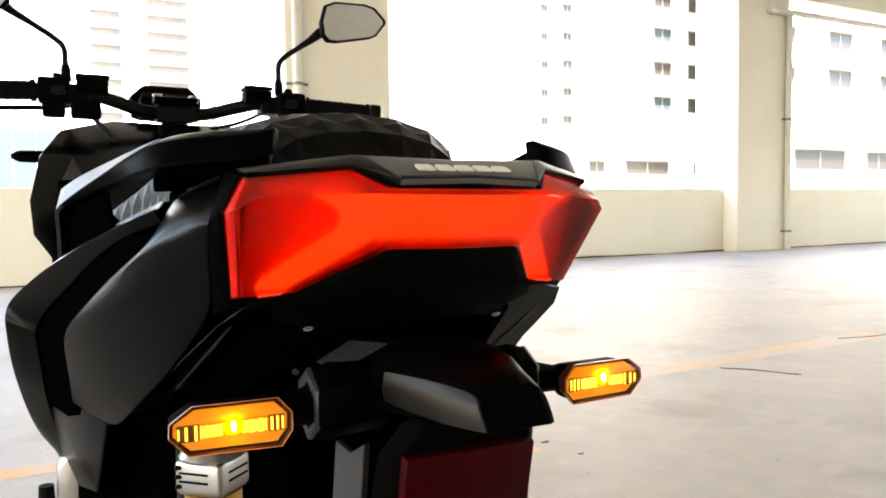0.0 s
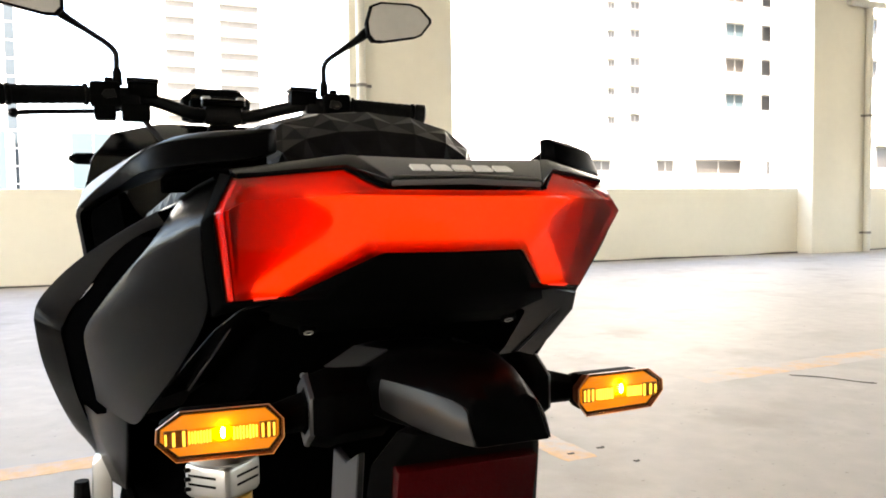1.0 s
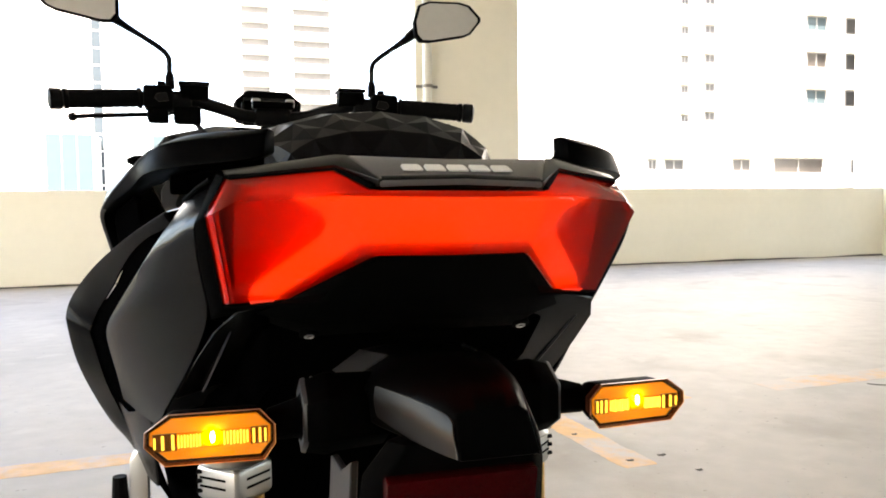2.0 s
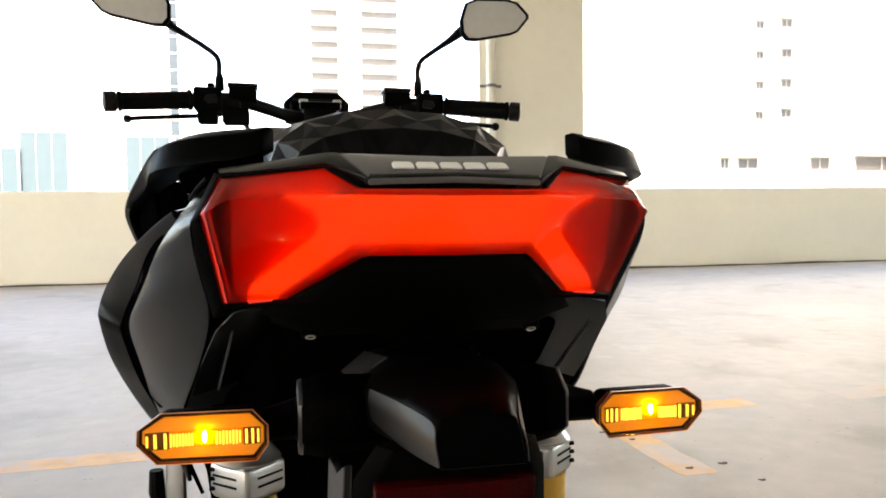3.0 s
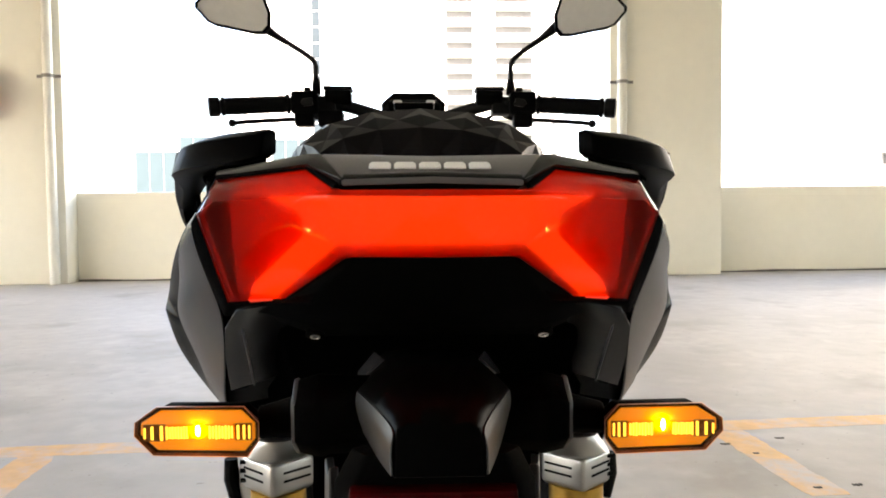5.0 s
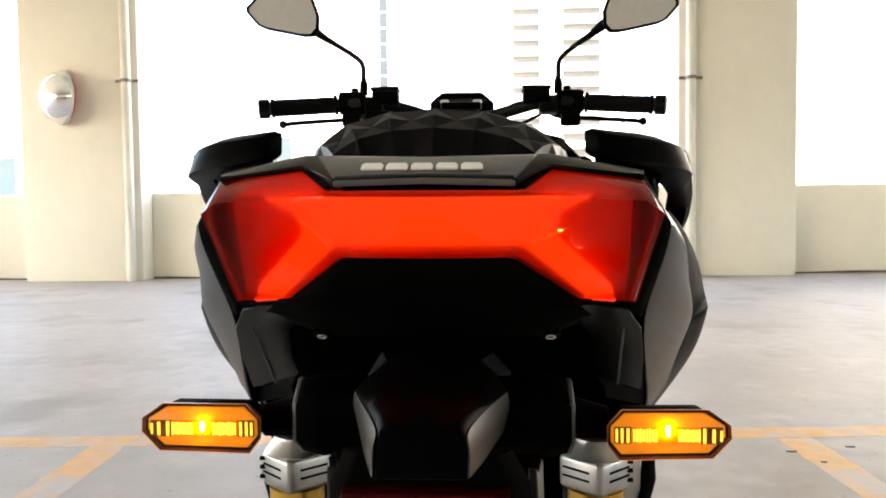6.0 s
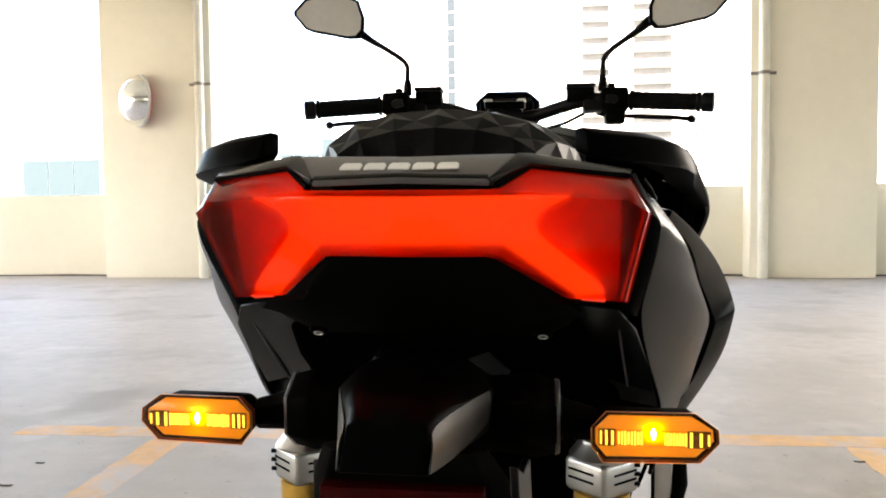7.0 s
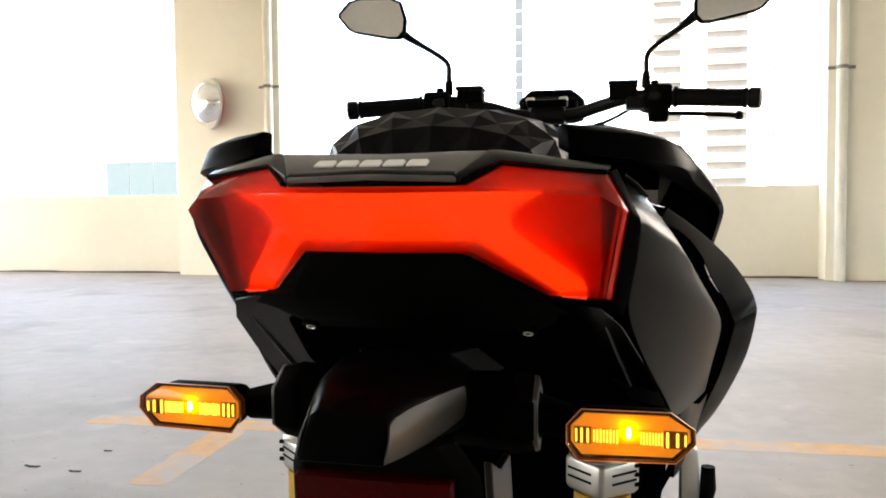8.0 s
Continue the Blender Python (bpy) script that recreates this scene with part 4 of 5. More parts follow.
def seat():
    """A stepped dual seat; its cover is pressed into a field of triangular facets."""
    step = 0.0175
    bm, rows = bmesh.new(), []
    knots = ((0.054, 0.066, 0.886, 0.876), (0.058, 0.072, 0.904, 0.876), (0.064, 0.077, 0.917, 0.876), (0.072, 0.0825, 0.9275, 0.876), (0.085, 0.0900, 0.9340, 0.876), (0.105, 0.0985, 0.9375, 0.874), (0.135, 0.1066, 0.9405, 0.870),
             (0.17, 0.1148, 0.9420, 0.866), (0.21, 0.1170, 0.9436, 0.860), (0.26, 0.1190, 0.9450, 0.852), (0.33, 0.121, 0.945, 0.845), (0.40, 0.128, 0.935, 0.838), (0.47, 0.145, 0.915, 0.822), (0.54, 0.164, 0.902, 0.800), (0.62, 0.170, 0.890, 0.785), (0.75, 0.150, 0.875, 0.775), (0.87, 0.085, 0.855, 0.765))
    kn = np.array(knots)
    fine = np.linspace(kn[0, 0], kn[-1, 0], 2000)
    run = np.concatenate(([0.0], np.cumsum(np.hypot(np.diff(fine), np.diff(np.interp(fine, kn[:, 0], kn[:, 2]))))))
    ys = [float(v) for v in np.interp(np.arange(0, run[-1], step), run, fine)]
    n = 16

    def skin(y, i):
        w, zt, ze = (float(np.interp(y, kn[:, 0], kn[:, c])) for c in (1, 2, 3))
        a = math.pi * (i / n - 0.5)
        return Vector((w * math.sin(a) - 0.0033, y, ze + (zt - ze) * abs(math.cos(a)) ** 0.60))

    for j, y in enumerate(ys):
        row = []
        for i in range(n + 1):
            p = skin(y, i)
            across = skin(y, min(i + 0.5, n)) - skin(y, max(i - 0.5, 0))
            ahead = skin(min(y + 0.01, 0.87), i) - skin(max(y - 0.01, 0.054), i)
            out = across.cross(ahead).normalized() * -1
            out = out if out.dot(p - Vector((0, max(y, 0.16), 0.80))) > 0 else -out
            puff = 0.0 if i in (0, n) or j == 0 else (0.0010 if i % 2 == 0 and j % 2 == 0 else (-0.0044 if i % 2 and j % 2 else -0.0003))
            row.append(bm.verts.new(p + out * puff))
        rows.append(row)
    for j in range(len(rows) - 1):
        for i in range(n):
            q = (rows[j][i], rows[j][i + 1], rows[j + 1][i + 1], rows[j + 1][i])
            if (i + j) % 2 == 0:
                bm.faces.new((q[0], q[1], q[2]))
                bm.faces.new((q[0], q[2], q[3]))
            else:
                bm.faces.new((q[0], q[1], q[3]))
                bm.faces.new((q[1], q[2], q[3]))
    bm.faces.new(rows[0])
    bm.faces.new(rows[-1][::-1])
    bm.faces.new([r[0] for r in rows][::-1] + [r[-1] for r in rows])
    bmesh.ops.recalc_face_normals(bm, faces=bm.faces)
    part("seat", bm, VINYL, scooter, "black vinyl seat pressed in triangular facets", smooth=0)


seat()

# rear fender with its lamp-holder prow
prow = []
for y, wt, zt, ws, zs, wb, zb, yb in ((0.090, 0.026, 0.740, 0.050, 0.724, 0.050, 0.70, 0.090), (0.055, 0.030, 0.7605, 0.0490, 0.7400, 0.050, 0.715, 0.055), (0.020, 0.0300, 0.7665, 0.0465, 0.7440, 0.048, 0.718, 0.018),
                                      (-0.022, 0.0260, 0.7700, 0.0455, 0.7490, 0.044, 0.730, -0.020), (-0.056, 0.0240, 0.7745, 0.0430, 0.7580, 0.0408, 0.732, -0.052),
                                      (-0.095, 0.0185, 0.7720, 0.0315, 0.7590, 0.0315, 0.735, -0.098), (-0.118, 0.0130, 0.7660, 0.0235, 0.7580, 0.0255, 0.737, -0.126),
                                      (-0.132, 0.0080, 0.7600, 0.0196, 0.7570, 0.0212, 0.738, -0.1440)):
    half = [(0, y, zt + 0.0015), (wt * 0.6, y, zt + 0.0008), (wt, y, zt - 0.0012), ((wt + ws) / 2, y, (zt + zs) / 2 + 0.0016), (ws, y, zs), (wb, yb, zb)]
    prow.append(both(half))
fender = part("rear_fender", tidy(loft(bmesh.new(), prow), 0.0012, 2, 40), GLOSS, scooter, "glossy black rear fender", smooth=50)
for s in (1, -1):
    # Overlay on the fender's own side that carries the floor's sheen.
    top = [(0.0436, -0.0560, 0.7578), (0.0325, -0.0945, 0.7592), (0.0204, -0.1310, 0.7570)]
    low = [(0.0424, -0.0520, 0.7385), (0.0326, -0.0980, 0.7352), (0.0221, -0.1440, 0.7385)]
    belly = [tuple((p + q) / 2 + d for p, q, d in zip(u, v, (0.0016, -0.0006, 0.0))) for u, v in zip(top, low)]
    upper = [tuple(p * 0.75 + q * 0.25 + d for p, q, d in zip(u, v, (0.0012, -0.0004, 0.0))) for u, v in zip(top, low)]
    facet = flip(top + upper + belly + low, s)
    soften(part("sheen_facet", shell(facet, [(r * 3 + k, r * 3 + k + 1, r * 3 + k + 4, r * 3 + k + 3) for r in range(3) for k in range(2)], 0.001, (s, -0.3, 0.1)), FACET, fender, "side of the fender in a lighter, shinier black for its sheen", smooth=60), 60, 0.9)
    # Black in itself; the reflection is in the patch's colour.
    patch = flip([(0.0505, 0.0580, 0.7450), (0.0372, 0.0215, 0.7655), (0.0295, -0.0260, 0.7700), (0.0478, 0.0074, 0.7490)], s)
    part("reflection_patch", shell(patch, [(0, 1, 2), (0, 2, 3)], 0.0015, (s, -0.1, 0.6)), REFLECTION_GREY, fender, "upper fender facet, a reflection put in as grey")
apron = [both([(0, y, z), (w * 0.8, y, z), (w, y + 0.012, z)]) + both([(0, y + 0.02, z), (w * 0.7, y + 0.02, z), (w * 0.8, y + 0.02, z)])[::-1]
         for y, z, w in ((-0.100, 0.735, 0.045), (-0.084, 0.712, 0.056), (-0.066, 0.64, 0.062), (-0.05, 0.56, 0.066), (-0.045, 0.50, 0.062))]
part("mud_flap", tidy(loft(bmesh.new(), apron), 0.002), BLACK, fender, "textured black mud flap")
part("reflector", join(prism([(-0.046, -0.0935, 0.7125), (0.043, -0.0935, 0.7125), (0.043, -0.0840, 0.668), (-0.046, -0.0840, 0.668)], (0, 0.010, 0.002), 0.0018)),
     RED_REFLEX, fender, "dark red rectangular reflector")
for s in (1, -1):
    stay = flip([(0.0592, -0.0596, 0.7155), (0.0625, -0.0430, 0.7060), (0.0655, -0.0255, 0.7100), (0.070, -0.010, 0.58), (0.064, -0.045, 0.58)], s)
    part("bracket", prism(stay, (-s * 0.005, 0.002, 0), 0.0008, 1), GARNISH, fender, "satin grey plate bracket")


def indicator(s):
    """A turn indicator on its stalk, lit: a flat six-cornered lamp with a ribbed reflector behind a clear lens."""
    ob = thing("turn_indicator", (s * 0.135, -0.03, 0.7325), "", "")
    ob.parent = scooter
    ob.location = Vector((s * 0.135, -0.03, 0.7325)) - PLACE[scooter]
    lift = -s * 0.0010
    face = [(0.1000, 0.7265), (0.1000, 0.7375), (0.1082, 0.7470), (0.1575, 0.7475), (0.1700, 0.7385), (0.1705, 0.7305), (0.1600, 0.7190), (0.1065, 0.7175)]

    def outline(y, grow):
        cx, cz = 0.1345, 0.7325
        return flip([(cx + (x - cx) * (1 + grow * 0.4), y, cz + (z - cz) * (1 + grow) + lift) for x, z in face], s)

    rim = loft(bmesh.new(), [outline(-0.0400, -0.27), outline(-0.0372, -0.26), outline(-0.0372, -0.18), outline(-0.0350, -0.16), outline(-0.0270, -0.19), outline(-0.016, -0.42)], cap=False)
    vs = [v for v in rim.verts]
    n = len(face)
    rim.faces.new(vs[-n:])
    part("housing", tidy(rim, 0.0008, 1), BLACK, ob, "black lamp housing")
    wall = [outline(-0.0368, -0.20), outline(-0.0472, -0.020), outline(-0.0490, -0.028), outline(-0.0480, -0.045), outline(-0.0368, -0.23)]
    part("lens_wall", tidy(loft(bmesh.new(), wall + wall[:1], cap=False)), LENS_WALL, ob, "brown amber wall of the lens, glowing faintly for the lamp's light")
    edge_ring = loft(bmesh.new(), [outline(-0.0489, -0.026), outline(-0.0494, -0.014), outline(-0.0484, -0.004), outline(-0.0476, -0.010)], cap=False)
    part("rim", tidy(edge_ring), LENS_EDGE, ob, "thin clear lens rim, the lamp's amber light in its colour")
    part("backing", tidy(loft(bmesh.new(), [outline(-0.0456, -0.066), outline(-0.0440, -0.066)])), BORDER, ob, "border round the reflector, the lens wall's shade put in as brown")
    part("reflector", tidy(loft(bmesh.new(), [outline(-0.0464, -0.22), outline(-0.0456, -0.19)])), LIT_AMBER, ob, "lit amber reflector")
    part("lens", tidy(loft(bmesh.new(), [outline(-0.0505, -0.16), outline(-0.0490, -0.06), outline(-0.0480, -0.055)]), 0.0004, 1), CLEAR_LENS, ob, "clear lens")
    band = flip([(0.1045, -0.0470, 0.7275 + lift), (0.1045, -0.0470, 0.7362 + lift), (0.1640, -0.0470, 0.7362 + lift), (0.1640, -0.0470, 0.7275 + lift)], s)
    part("glow_band", prism(band, (0, 0.0006, 0)), BAND_AMBER, ob, "brighter amber band")
    ribs = [(0.1156 + k * 0.0018, 0.0009, 0.0034 + 0.0003 * (k % 3)) for k in range(8)] + [(0.1412 + k * 0.0016, 0.0008, 0.0033 + 0.0003 * (k % 2)) for k in range(8)]
    ribs += [(x, w, h) for x, w, h in ((0.1057, 0.0010, 0.0037), (0.1087, 0.0012, 0.0041), (0.1121, 0.0013, 0.0040), (0.1553, 0.0014, 0.0042), (0.1606, 0.0014, 0.0038), (0.1648, 0.0010, 0.0030))]
    # Raised plates; the end recesses' darkness is only their colour.
    for x0, x1 in ((0.1044, 0.1138), (0.1534, 0.1658)):
        a, b = sorted((s * x0, s * x1))
        part("end_dark_plate", box((a, -0.0474, 0.7270 + lift), (b, -0.0462, 0.7366 + lift)), DARK_AMBER, ob, "dark plate in place of the recess behind the end bars", smooth=0)
    for x, w, h in ribs:
        a, b = sorted((s * (x - w / 2), s * (x + w / 2)))
        part("rib", box((a, -0.0482, 0.7318 - h + lift), (b, -0.0460, 0.7318 + h + lift)), RIB_AMBER, ob, smooth=0)
    bm = bmesh.new()
    bmesh.ops.create_uvsphere(bm, u_segments=12, v_segments=8, radius=1, matrix=Matrix.Translation((s * 0.1345, -0.0490, 0.7340 + lift + s * 0.0008)) @ Matrix.Diagonal((0.0012, 0.0011, 0.0032, 1)))
    part("diode", bm, HOT_AMBER, ob, "bright amber diode")
    stalk = [flip([(x, yc + r * math.cos(a) * 0.9, zc + r * math.sin(a)) for a in (math.pi * (i / 3 + 1 / 6) for i in range(6))], s)
             for x, yc, zc, r in ((0.030, -0.018, 0.735, 0.0235), (0.062, -0.020, 0.735, 0.0250), (0.068, -0.022, 0.735, 0.0262), (0.081, -0.024, 0.735, 0.0225), (0.084, -0.025, 0.735, 0.0130), (0.104, -0.029, 0.733, 0.0100))]
    part("stalk", tidy(loft(bmesh.new(), stalk), 0.001, 1), BLACK, ob, "black flexible stalk")
    part("collar", tidy(loft(bmesh.new(), [flip([(x, -0.0225 + r * math.cos(a) * 0.9, 0.735 + r * math.sin(a)) for a in (math.pi * (i / 3 + 1 / 6) for i in range(6))], s) for x, r in ((0.0800, 0.0238), (0.0832, 0.0228))]), 0.0006, 1), GARNISH, ob, "grey six-sided collar")


for s in (1, -1):
    indicator(s)


def shock(s):
    """A rear shock absorber with a silver cap over a gold reservoir, and a coil spring below."""
    ob = thing("shock_absorber", (s * 0.114, 0.15, 0.30), "", "")
    ob.parent = scooter
    ob.location = Vector((s * 0.114, 0.15, 0.30)) - PLACE[scooter]
    x, y, coil_y = s * 0.1180, 0.1115, 0.178
    corner = [(-0.0275, 0), (-0.0262, -0.0035), (-0.0020, -0.0265), (0.0020, -0.0265), (0.0262, -0.0035), (0.0275, 0), (0.0262, 0.0035), (0.0030, 0.0265), (-0.0030, 0.0265), (-0.0262, 0.0035)]
    rings = [[(x + cx * k, y + cy * k, z) for cx, cy in corner] for k, z in ((0.90, 0.6430), (0.99, 0.6455), (1.0, 0.6480), (1.0, 0.6665), (0.94, 0.6690))]
    part("cap", tidy(loft(bmesh.new(), rings), 0.0006, 1), ALLOY, ob, "silver four-sided milled cap", smooth=25)
    part("collar", lathe([(0.0001, 0.6689), (0.0235, 0.6689), (0.0250, 0.6702), (0.0252, 0.6712), (0.0180, 0.6805), (0.0172, 0.6832), (0.0150, 0.6840), (0.0001, 0.6840)], (x, y, 0), "z", 28), ALLOY, ob, "silver tapered top")
    for side in (1, -1):
        turn = Matrix.Translation((x, y, 0)) @ Matrix.Rotation(side * math.atan2(0.0230, 0.0242), 4, "Z")
        # Not cut: raised black strips stand for the slots' shade.
        for z in (0.6540, 0.6605):
            part("slot", box((min(side * -0.0090, side * 0.0160), -0.0209, z - 0.0009), (max(side * -0.0090, side * 0.0160), -0.0190, z + 0.0009), 0.0, 1, turn), BLACK, ob, "raised black strip for the dark of a milled slot", smooth=0)
    for z in (0.6500, 0.6575, 0.6645):
        part("bolt", tube([(x + s * 0.024, y - 0.004, z), (x + s * 0.0285, y - 0.004, z)], 0.0018, 8), STEEL, ob, "small dark bolt")
    part("reservoir", lathe([(0.0001, 0.6429), (0.0215, 0.6429), (0.0218, 0.60), (0.0218, 0.545), (0.0190, 0.54), (0.0001, 0.54)], (x, y, 0), "z", 28), GOLD, ob, "gold reservoir body")
    coil = [(x + 0.030 * math.cos(a), coil_y + 0.030 * math.sin(a), 0.34 + 0.20 * a / (14 * math.pi)) for a in (14 * math.pi * i / 140 for i in range(141))]
    part("spring", tube(coil, 0.0052, 8), STEEL, ob, "dark coil spring")
    part("damper", tube([(x, coil_y, 0.665), (x, coil_y, 0.53), (x, coil_y, 0.33), (x, coil_y + 0.005, 0.27)], [0.018, 0.018, 0.014, 0.012], 14), STEEL, ob, "dark damper rod")


for s in (1, -1):
    shock(s)
    # folded passenger footrest on its hanger
    peg = thing("footrest", (s * 0.235, 0.46, 0.53), "", "")
    peg.parent = scooter
    peg.location = Vector((s * 0.235, 0.46, 0.53)) - PLACE[scooter]
    part("hanger", prism(flip([(0.205, 0.44, 0.60), (0.225, 0.45, 0.575), (0.228, 0.45, 0.50), (0.205, 0.45, 0.47)], s), (0, 0.03, 0), 0.003), ALLOY, peg, "silver cast hanger")
    part("peg", tube([(s * 0.229, 0.453, 0.50), (s * 0.2366, 0.456, 0.53), (s * 0.2366, 0.456, 0.555)], [0.0085, 0.0095, 0.0080], 10), RUBBER, peg, "black folded peg")


def wheel(y, r, width, rim_r, name):
    """A cast wheel with a treaded tyre and a brake disc."""
    ob = thing(name, (0, y, 0), "", "")
    ob.parent = scooter
    ob.location = Vector((0, y, 0)) - PLACE[scooter]
    w = width / 2
    tyre = [(rim_r, -w * 0.75), (rim_r + (r - rim_r) * 0.5, -w), (r - 0.02, -w * 0.8), (r - 0.005, -w * 0.45), (r, 0), (r - 0.005, w * 0.45), (r - 0.02, w * 0.8), (rim_r + (r - rim_r) * 0.5, w), (rim_r, w * 0.75)]
    bm = lathe(tyre, (0, y, r), "x", 48)
    solid("tyre", bm, RUBBER, ob, "black treaded tyre")
    solid("rim", join(lathe([(rim_r, -w * 0.75), (rim_r - 0.02, -w * 0.6), (rim_r - 0.02, w * 0.6), (rim_r, w * 0.75)], (0, y, r), "x", 40),
                      lathe([(0.035, -w * 0.8), (0.035, w * 0.8), (0.001, w * 0.8)], (0, y, r), "x", 20),
                      *[tube([(0, y + 0.03 * math.cos(a), r + 0.03 * math.sin(a)), (0, y + (rim_r - 0.012) * math.cos(a), r + (rim_r - 0.012) * math.sin(a))], 0.013, 8) for a in (2 * math.pi * k / 5 for k in range(5))]),
          STEEL, ob, "black cast five-spoke rim")
    solid("brake_disc", lathe([(0.05, -0.002), (0.11, -0.002), (0.11, 0.002), (0.05, 0.002)], (w * 0.95, y, r), "x", 40), ALLOY, ob, "steel brake disc")


wheel(0.235, 0.256, 0.128, 0.165, "rear_wheel")
wheel(1.56, 0.275, 0.108, 0.178, "front_wheel")
for s in (1, -1):
    part("swing_arm", tube([(s * 0.085, 0.235, 0.256), (s * 0.09, 0.40, 0.27), (s * 0.08, 0.60, 0.30)], [0.028, 0.035, 0.045], 12), STEEL, scooter, "dark cast swing arm")
    part("fork_leg", tube([(s * 0.085, 1.56, 0.275), (s * 0.085, 1.42, 0.55), (s * 0.085, 1.25, 0.86)], [0.022, 0.020, 0.018], 14), STEEL, scooter, "dark fork leg")
    part("stand_leg", tube([(s * 0.10, 0.55, 0.27), (s * 0.15, 0.47, 0.10), (s * 0.17, 0.44, 0.012), (s * 0.185, 0.40, 0.010)], 0.011, 10), STEEL, scooter, "dark steel centre stand leg")
part("wheel_guard", tidy(loft(bmesh.new(), [[(-0.065, 1.56 + r * math.sin(a), 0.275 + r * math.cos(a)) for r in (0.292, 0.298)] + [(0.065, 1.56 + r * math.sin(a), 0.275 + r * math.cos(a)) for r in (0.298, 0.292)]
                                             for a in (radians(-75 + 12 * k) for k in range(11))])), BLACK, scooter, "black front wheel guard")
part("muffler", tidy(loft(bmesh.new(), [[(0.175 + r * math.cos(a), y, z + r * math.sin(a)) for a in (2 * math.pi * i / 16 for i in range(16))]
                                         for y, z, r in ((0.02, 0.36, 0.030), (0.025, 0.36, 0.048), (0.12, 0.35, 0.055), (0.40, 0.31, 0.050), (0.48, 0.28, 0.025), (0.7, 0.20, 0.020))])), STEEL, scooter, "dark steel muffler")
floorboard = [[(-w, y, z), (-w * 0.95, y, z + 0.08), (w * 0.95, y, z + 0.08), (w, y, z)] for y, w, z in ((0.55, 0.20, 0.27), (0.75, 0.215, 0.25), (1.0, 0.22, 0.25), (1.14, 0.20, 0.32))]
part("floorboard", tidy(loft(bmesh.new(), floorboard), 0.006), BLACK, scooter, "black floorboard")
shield = []
for y0, z, w in ((1.06, 0.34, 0.170), (1.03, 0.55, 0.205), (0.985, 0.78, 0.222), (0.965, 0.82, 0.248), (0.965, 0.880, 0.252), (0.985, 0.958, 0.234), (1.03, 1.006, 0.200), (1.10, 1.034, 0.110)):
    shield.append(both([(0, y0 + 0.03, z), (w * 0.75, y0 + 0.012, z), (w, y0, z)]) + both([(0, y0 + 0.36 - abs(z - 0.8) * 0.3, z), (w * 0.5, y0 + 0.28 - abs(z - 0.8) * 0.3, z), (w * 0.86, y0 + 0.10, z)])[::-1])
part("leg_shield", tidy(loft(bmesh.new(), shield), 0.006, 2), COWL, scooter, "glossy black front cowl and leg shield")
for s in (1, -1):
    trim_pts = flip([(0.175, 0.972, 0.80), (0.205, 0.962, 0.815), (0.205, 0.958, 0.90), (0.180, 0.985, 0.955), (0.165, 0.990, 0.92)], s)
    # Light on this panel is put in as a paler grey.
    part("cowl_panel", shell(trim_pts, [(0, 1, 2, 3, 4)], 0.004, (s * 0.3, -1, 0), 0.0015), LIT_TRIM, scooter, "cowl panel, the light on it put in as paler grey")
    part("front_indicator", tidy(loft(bmesh.new(), [flip([(x, 1.2 + r * 1.2 * math.cos(a), 0.968 + r * math.sin(a)) for a in (2 * math.pi * i / 10 for i in range(10))], s)
                                                    for x, r in ((0.16, 0.009), (0.222, 0.0095), (0.226, 0.0125), (0.268, 0.0115), (0.282, 0.005))]), 0.001, 1), BLACK, scooter, "dark front turn indicator on a stalk")

# handlebar, from the clamp in the middle to the bar ends
BAR = [(0, 1.055, 1.047), (0.055, 1.050, 1.048), (0.105, 1.030, 1.060), (0.160, 1.003, 1.0705), (0.205, 0.988, 1.068), (0.250, 0.977, 1.064), (0.375, 0.945, 1.0535)]
bar = part("handlebar", tube(curve(both(BAR), 5), 0.0125, 12), STEEL, scooter, "tapered black handlebar")
part("bar_clamp", box((-0.036, 1.040, 1.030), (0.036, 1.080, 1.064), 0.008, 2), STEEL, bar, "black bar clamp")
part("indicator_panel", box((-0.040, 1.030, 1.062), (0.040, 1.060, 1.076), 0.004, 2), GLOSS, bar, "glossy black panel on the bar")
part("steering_cover", tidy(loft(bmesh.new(), [[(-w, y - d, z), (-w, y + d, z), (w, y + d, z), (w, y - d, z)] for y, z, w, d in ((1.12, 0.90, 0.05, 0.04), (1.09, 0.98, 0.034, 0.03), (1.075, 1.03, 0.026, 0.02))]), 0.006), BLACK, bar, "black steering post cover")
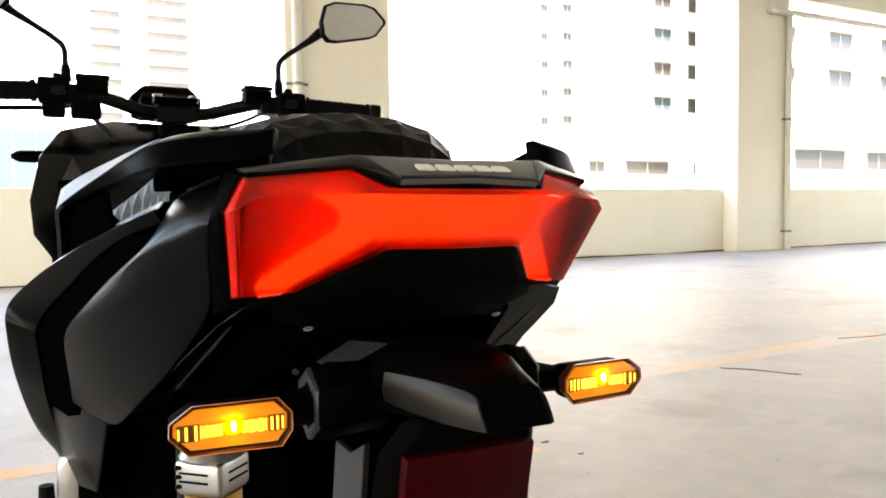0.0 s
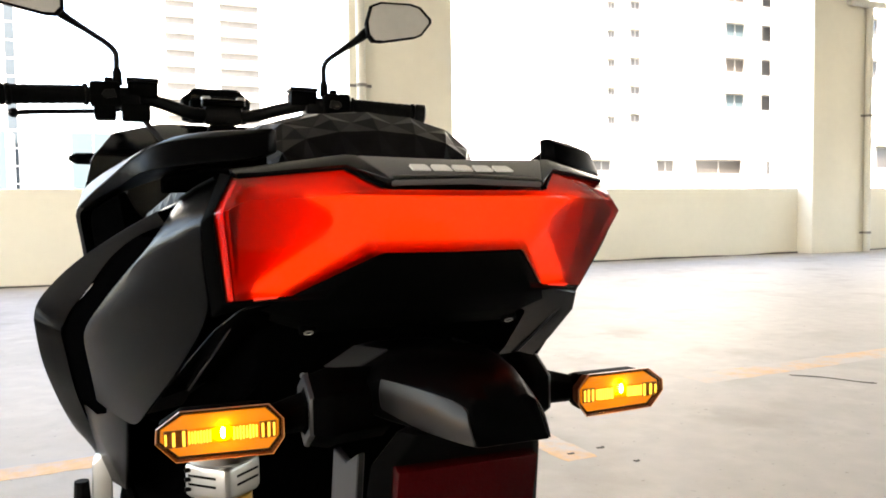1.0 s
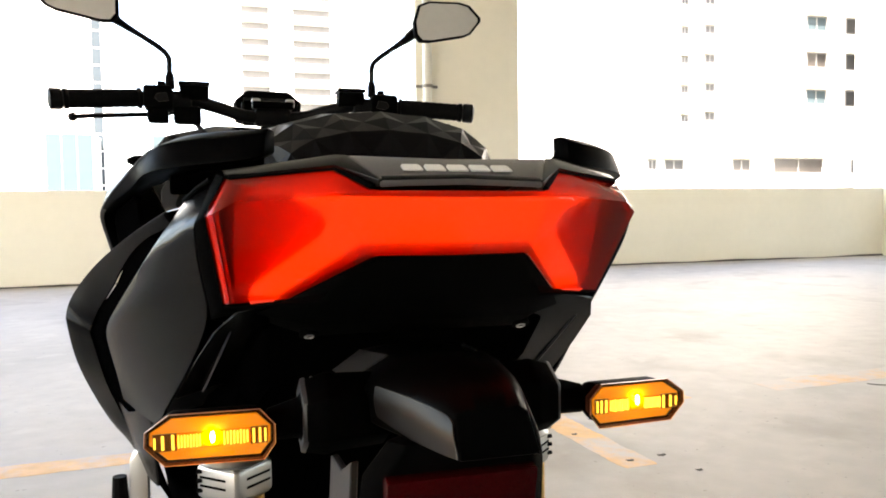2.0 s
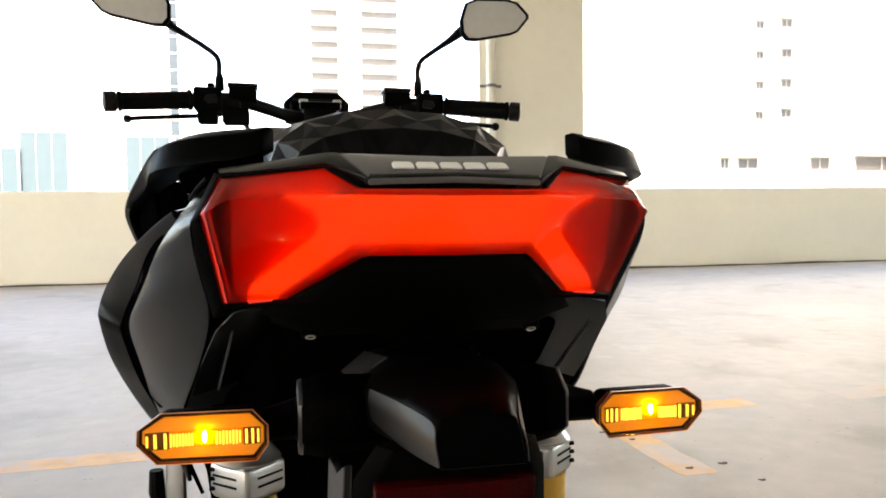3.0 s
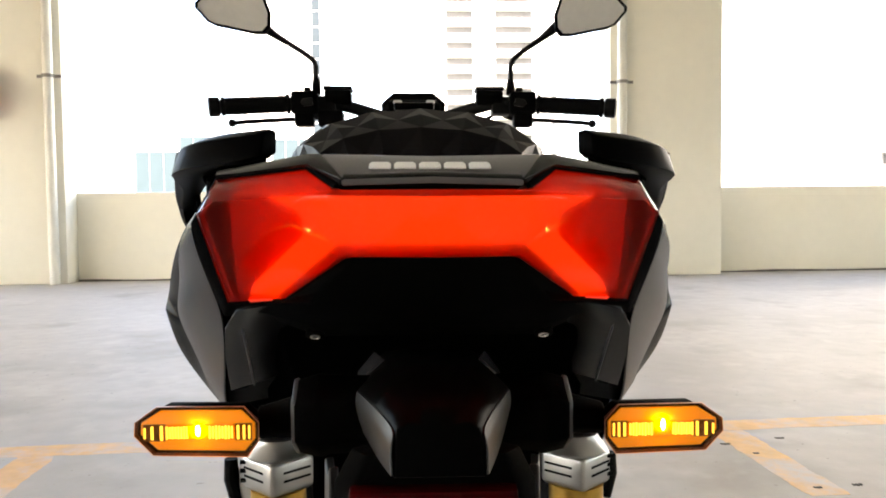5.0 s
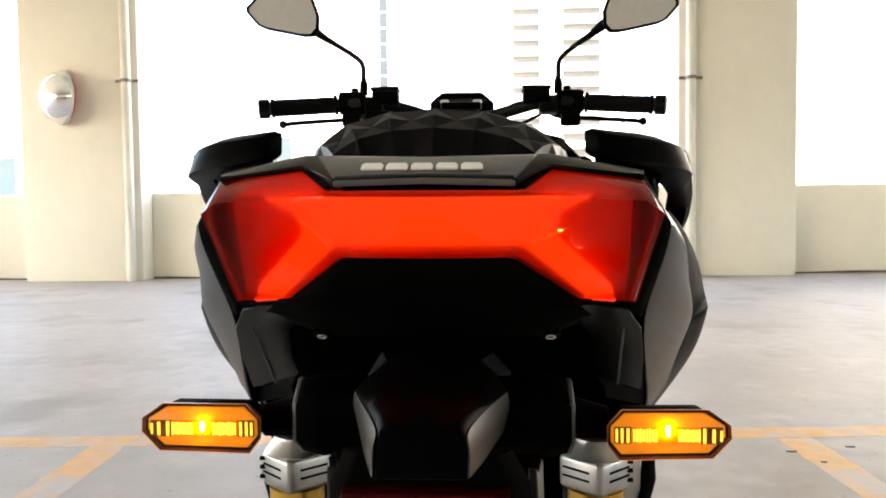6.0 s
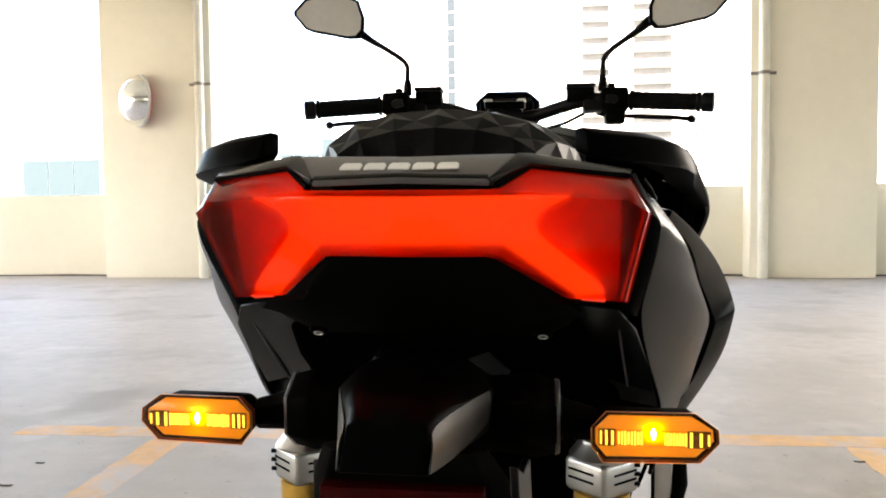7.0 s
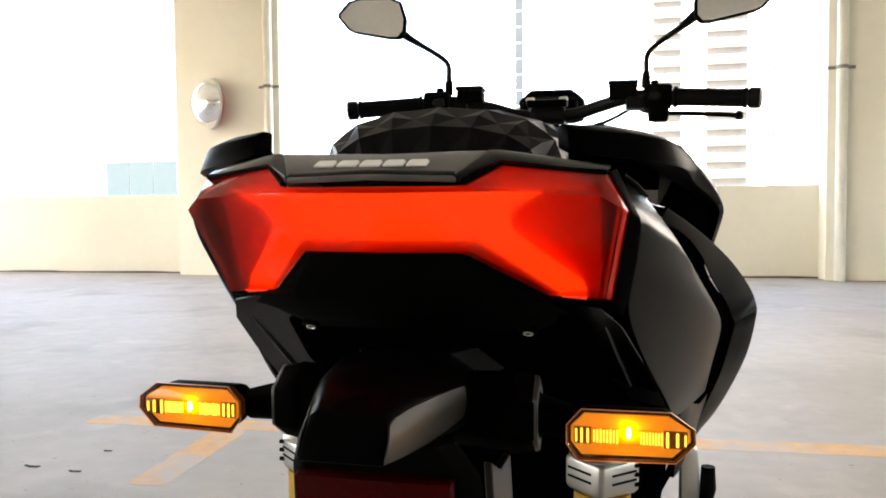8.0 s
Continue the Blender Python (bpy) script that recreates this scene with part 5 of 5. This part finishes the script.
for s in (1, -1):
    a, b = Vector((s * 0.236, 0.981, 1.0652)), Vector((s * 0.357, 0.9500, 1.0552))
    d = b - a
    radii = [0.0190, 0.0190, 0.0165] + [0.0165 if k % 2 else 0.0158 for k in range(17)] + [0.0180, 0.0180]
    stops = [0, 0.04, 0.05] + [0.06 + 0.88 * k / 16 for k in range(17)] + [0.95, 1.0]
    part("grip", tube([a + d * t for t in stops], radii, 16), RUBBER, bar, "ribbed black rubber grip")
    part("bar_end", tube([b + d * t for t in (0.005, 0.02, 0.05, 0.17, 0.19)], [0.012, 0.0175, 0.0185, 0.0185, 0.013], 14), STEEL, bar, "black bar end weight")
    sw = part("switchgear", join(box((min(s * 0.182, s * 0.232), 0.962, 1.045), (max(s * 0.182, s * 0.232), 1.008, 1.088), 0.006, 2),
                                 box((min(s * 0.190, s * 0.226), 0.966, 1.022), (max(s * 0.190, s * 0.226), 1.000, 1.047), 0.005, 2),
                                 box((min(s * 0.195, s * 0.208), 0.975, 1.087), (max(s * 0.195, s * 0.208), 0.99, 1.097), 0.002, 1)), BLACK, scooter, "black switch housing")
    key = flip([(0.188, 0.9612, 1.060), (0.192, 0.9612, 1.074), (0.208, 0.9612, 1.072), (0.213, 0.9612, 1.064), (0.206, 0.9612, 1.057)], s)
    part("switch_button", prism(key, (0, -0.004, 0), 0.001, 1), PLATE, sw, "grey switch button")
    part("lever_clamp", box((min(s * 0.150, s * 0.188), 0.985, 1.048), (max(s * 0.150, s * 0.188), 1.035, 1.082), 0.005, 2), STEEL, bar, "black lever clamp")
    pot = part("fluid_reservoir", box((min(s * 0.120, s * 0.171), 0.985, 1.066), (max(s * 0.120, s * 0.171), 1.025, 1.092), 0.003, 2), BLACK, scooter, "black brake fluid reservoir")
    part("lid", box((min(s * 0.118, s * 0.173), 0.983, 1.0925), (max(s * 0.118, s * 0.173), 1.027, 1.100), 0.002, 1), STEEL, pot)
    part("lever", tube(curve([(s * 0.165, 1.035, 1.060), (s * 0.195, 1.050, 1.048), (s * 0.260, 1.047, 1.043), (s * 0.330, 1.040, 1.038), (s * 0.352, 1.036, 1.035)], 4), 0.0058, 10, 0.8), STEEL, bar, "black brake lever")
    bm = bmesh.new()
    bmesh.ops.create_uvsphere(bm, u_segments=12, v_segments=8, radius=0.0085, matrix=Matrix.Translation((s * 0.356, 1.035, 1.035)))
    part("lever_ball", bm, STEEL, bar)
    if s < 0:
        part("horn_switch", box((-0.182, 0.965, 1.022), (-0.134, 1.005, 1.052), 0.005, 2), BLACK, bar, "black horn switch block")
    # mirror on a bent stem
    mir = part("mirror_stem", tube(curve([(s * 0.187, 0.997, 1.088), (s * 0.1875, 0.998, 1.118), (s * 0.1885, 1.000, 1.143), (s * 0.200 - 0.002, 1.001, 1.159), (s * 0.230 - 0.004, 1.002, 1.180), (s * 0.262 - 0.006, 1.003, 1.201), (s * 0.285 - 0.006, 1.005, 1.220)], 4),
                                   [0.0050] * 4 + [0.0052] * 13 + [0.0055, 0.0062, 0.0066, 0.0075, 0.0085, 0.0095, 0.0100, 0.0100], 10), STEEL, scooter, "thin black mirror stem")
    part("boot", tube([(s * 0.187, 0.997, 1.086), (s * 0.187, 0.997, 1.108), (s * 0.187, 0.998, 1.116)], [0.0085, 0.0080, 0.0055], 12), RUBBER, mir, "black rubber boot")
    rim = [(0.2670, 1.2050), (0.2680, 1.2340), (0.2830, 1.2720), (0.3060, 1.2830), (0.3720, 1.2860), (0.3940, 1.2800), (0.4130, 1.2540), (0.4115, 1.2450), (0.3860, 1.2160), (0.3720, 1.2090), (0.2960, 1.1920), (0.2760, 1.1920)]

    def oval(k, dy):
        cx, cz = 0.338, 1.238
        return [(x + 0.001, y, z) for x, y, z in flip([(cx + (x - cx) * k, 0.985 + (z - 1.238) * 0.42 + dy, cz + (z - cz) * k) for x, z in rim], s)]

    hood = loft(bmesh.new(), [oval(0.90, -0.002), oval(0.93, -0.005), oval(0.985, -0.005), oval(1.0, 0.0), oval(0.96, 0.014), oval(0.80, 0.030), oval(0.45, 0.038)])
    part("mirror_shell", tidy(hood, 0.0, 1), BLACK, mir, "black angular mirror shell")
    part("mirror_glass", tidy(loft(bmesh.new(), [oval(0.905, -0.0042), oval(0.905, -0.0025)])), GLASS_MIRROR, mir, "clean mirror glass")
part("cable", tube(curve([(0.165, 1.03, 1.055), (0.12, 1.06, 1.035), (0.06, 1.12, 1.02), (0.03, 1.16, 0.98)], 6), 0.0035, 8), RUBBER, bar, "black control cable")
# Light on this cable is put in as grey.
part("cable", tube(curve([(-0.165, 1.03, 1.055), (-0.13, 1.01, 1.010), (-0.10, 1.05, 0.985), (-0.04, 1.14, 0.97)], 6), 0.0050, 8), GARNISH, bar, "black control cable")

# instrument pod
pod = [both([(0, y, zt), (w * 0.62, y, zt), (w, y, zm), (w * 0.96, y, zb)])[0:] for y, w, zt, zm, zb in ((1.150, 0.064, 1.108, 1.090, 1.068), (1.156, 0.069, 1.114, 1.092, 1.064), (1.195, 0.070, 1.117, 1.092, 1.05), (1.235, 0.05, 1.110, 1.085, 1.05))]
part("meter_stay", box((-0.056, 1.100, 1.040), (0.056, 1.140, 1.086), 0.004, 1), BLACK, bar, "black stay under the instrument pod")
meter = part("instrument_pod", tidy(loft(bmesh.new(), pod), 0.004, 2), BLACK, scooter, "black angular instrument pod")
part("screen", prism([(-0.050, 1.1495, 1.098), (0.050, 1.1495, 1.098), (0.054, 1.1495, 1.076), (-0.054, 1.1495, 1.076)], (0, -0.002, 0), 0.0006, 1), SCREEN, meter, "dark display")
for s in (1, -1):
    part("clamp_cap", box((min(s * 0.024, s * 0.041), 1.034, 1.074), (max(s * 0.024, s * 0.041), 1.052, 1.081), 0.003, 2), ALLOY, bar, "bright clamp cap")
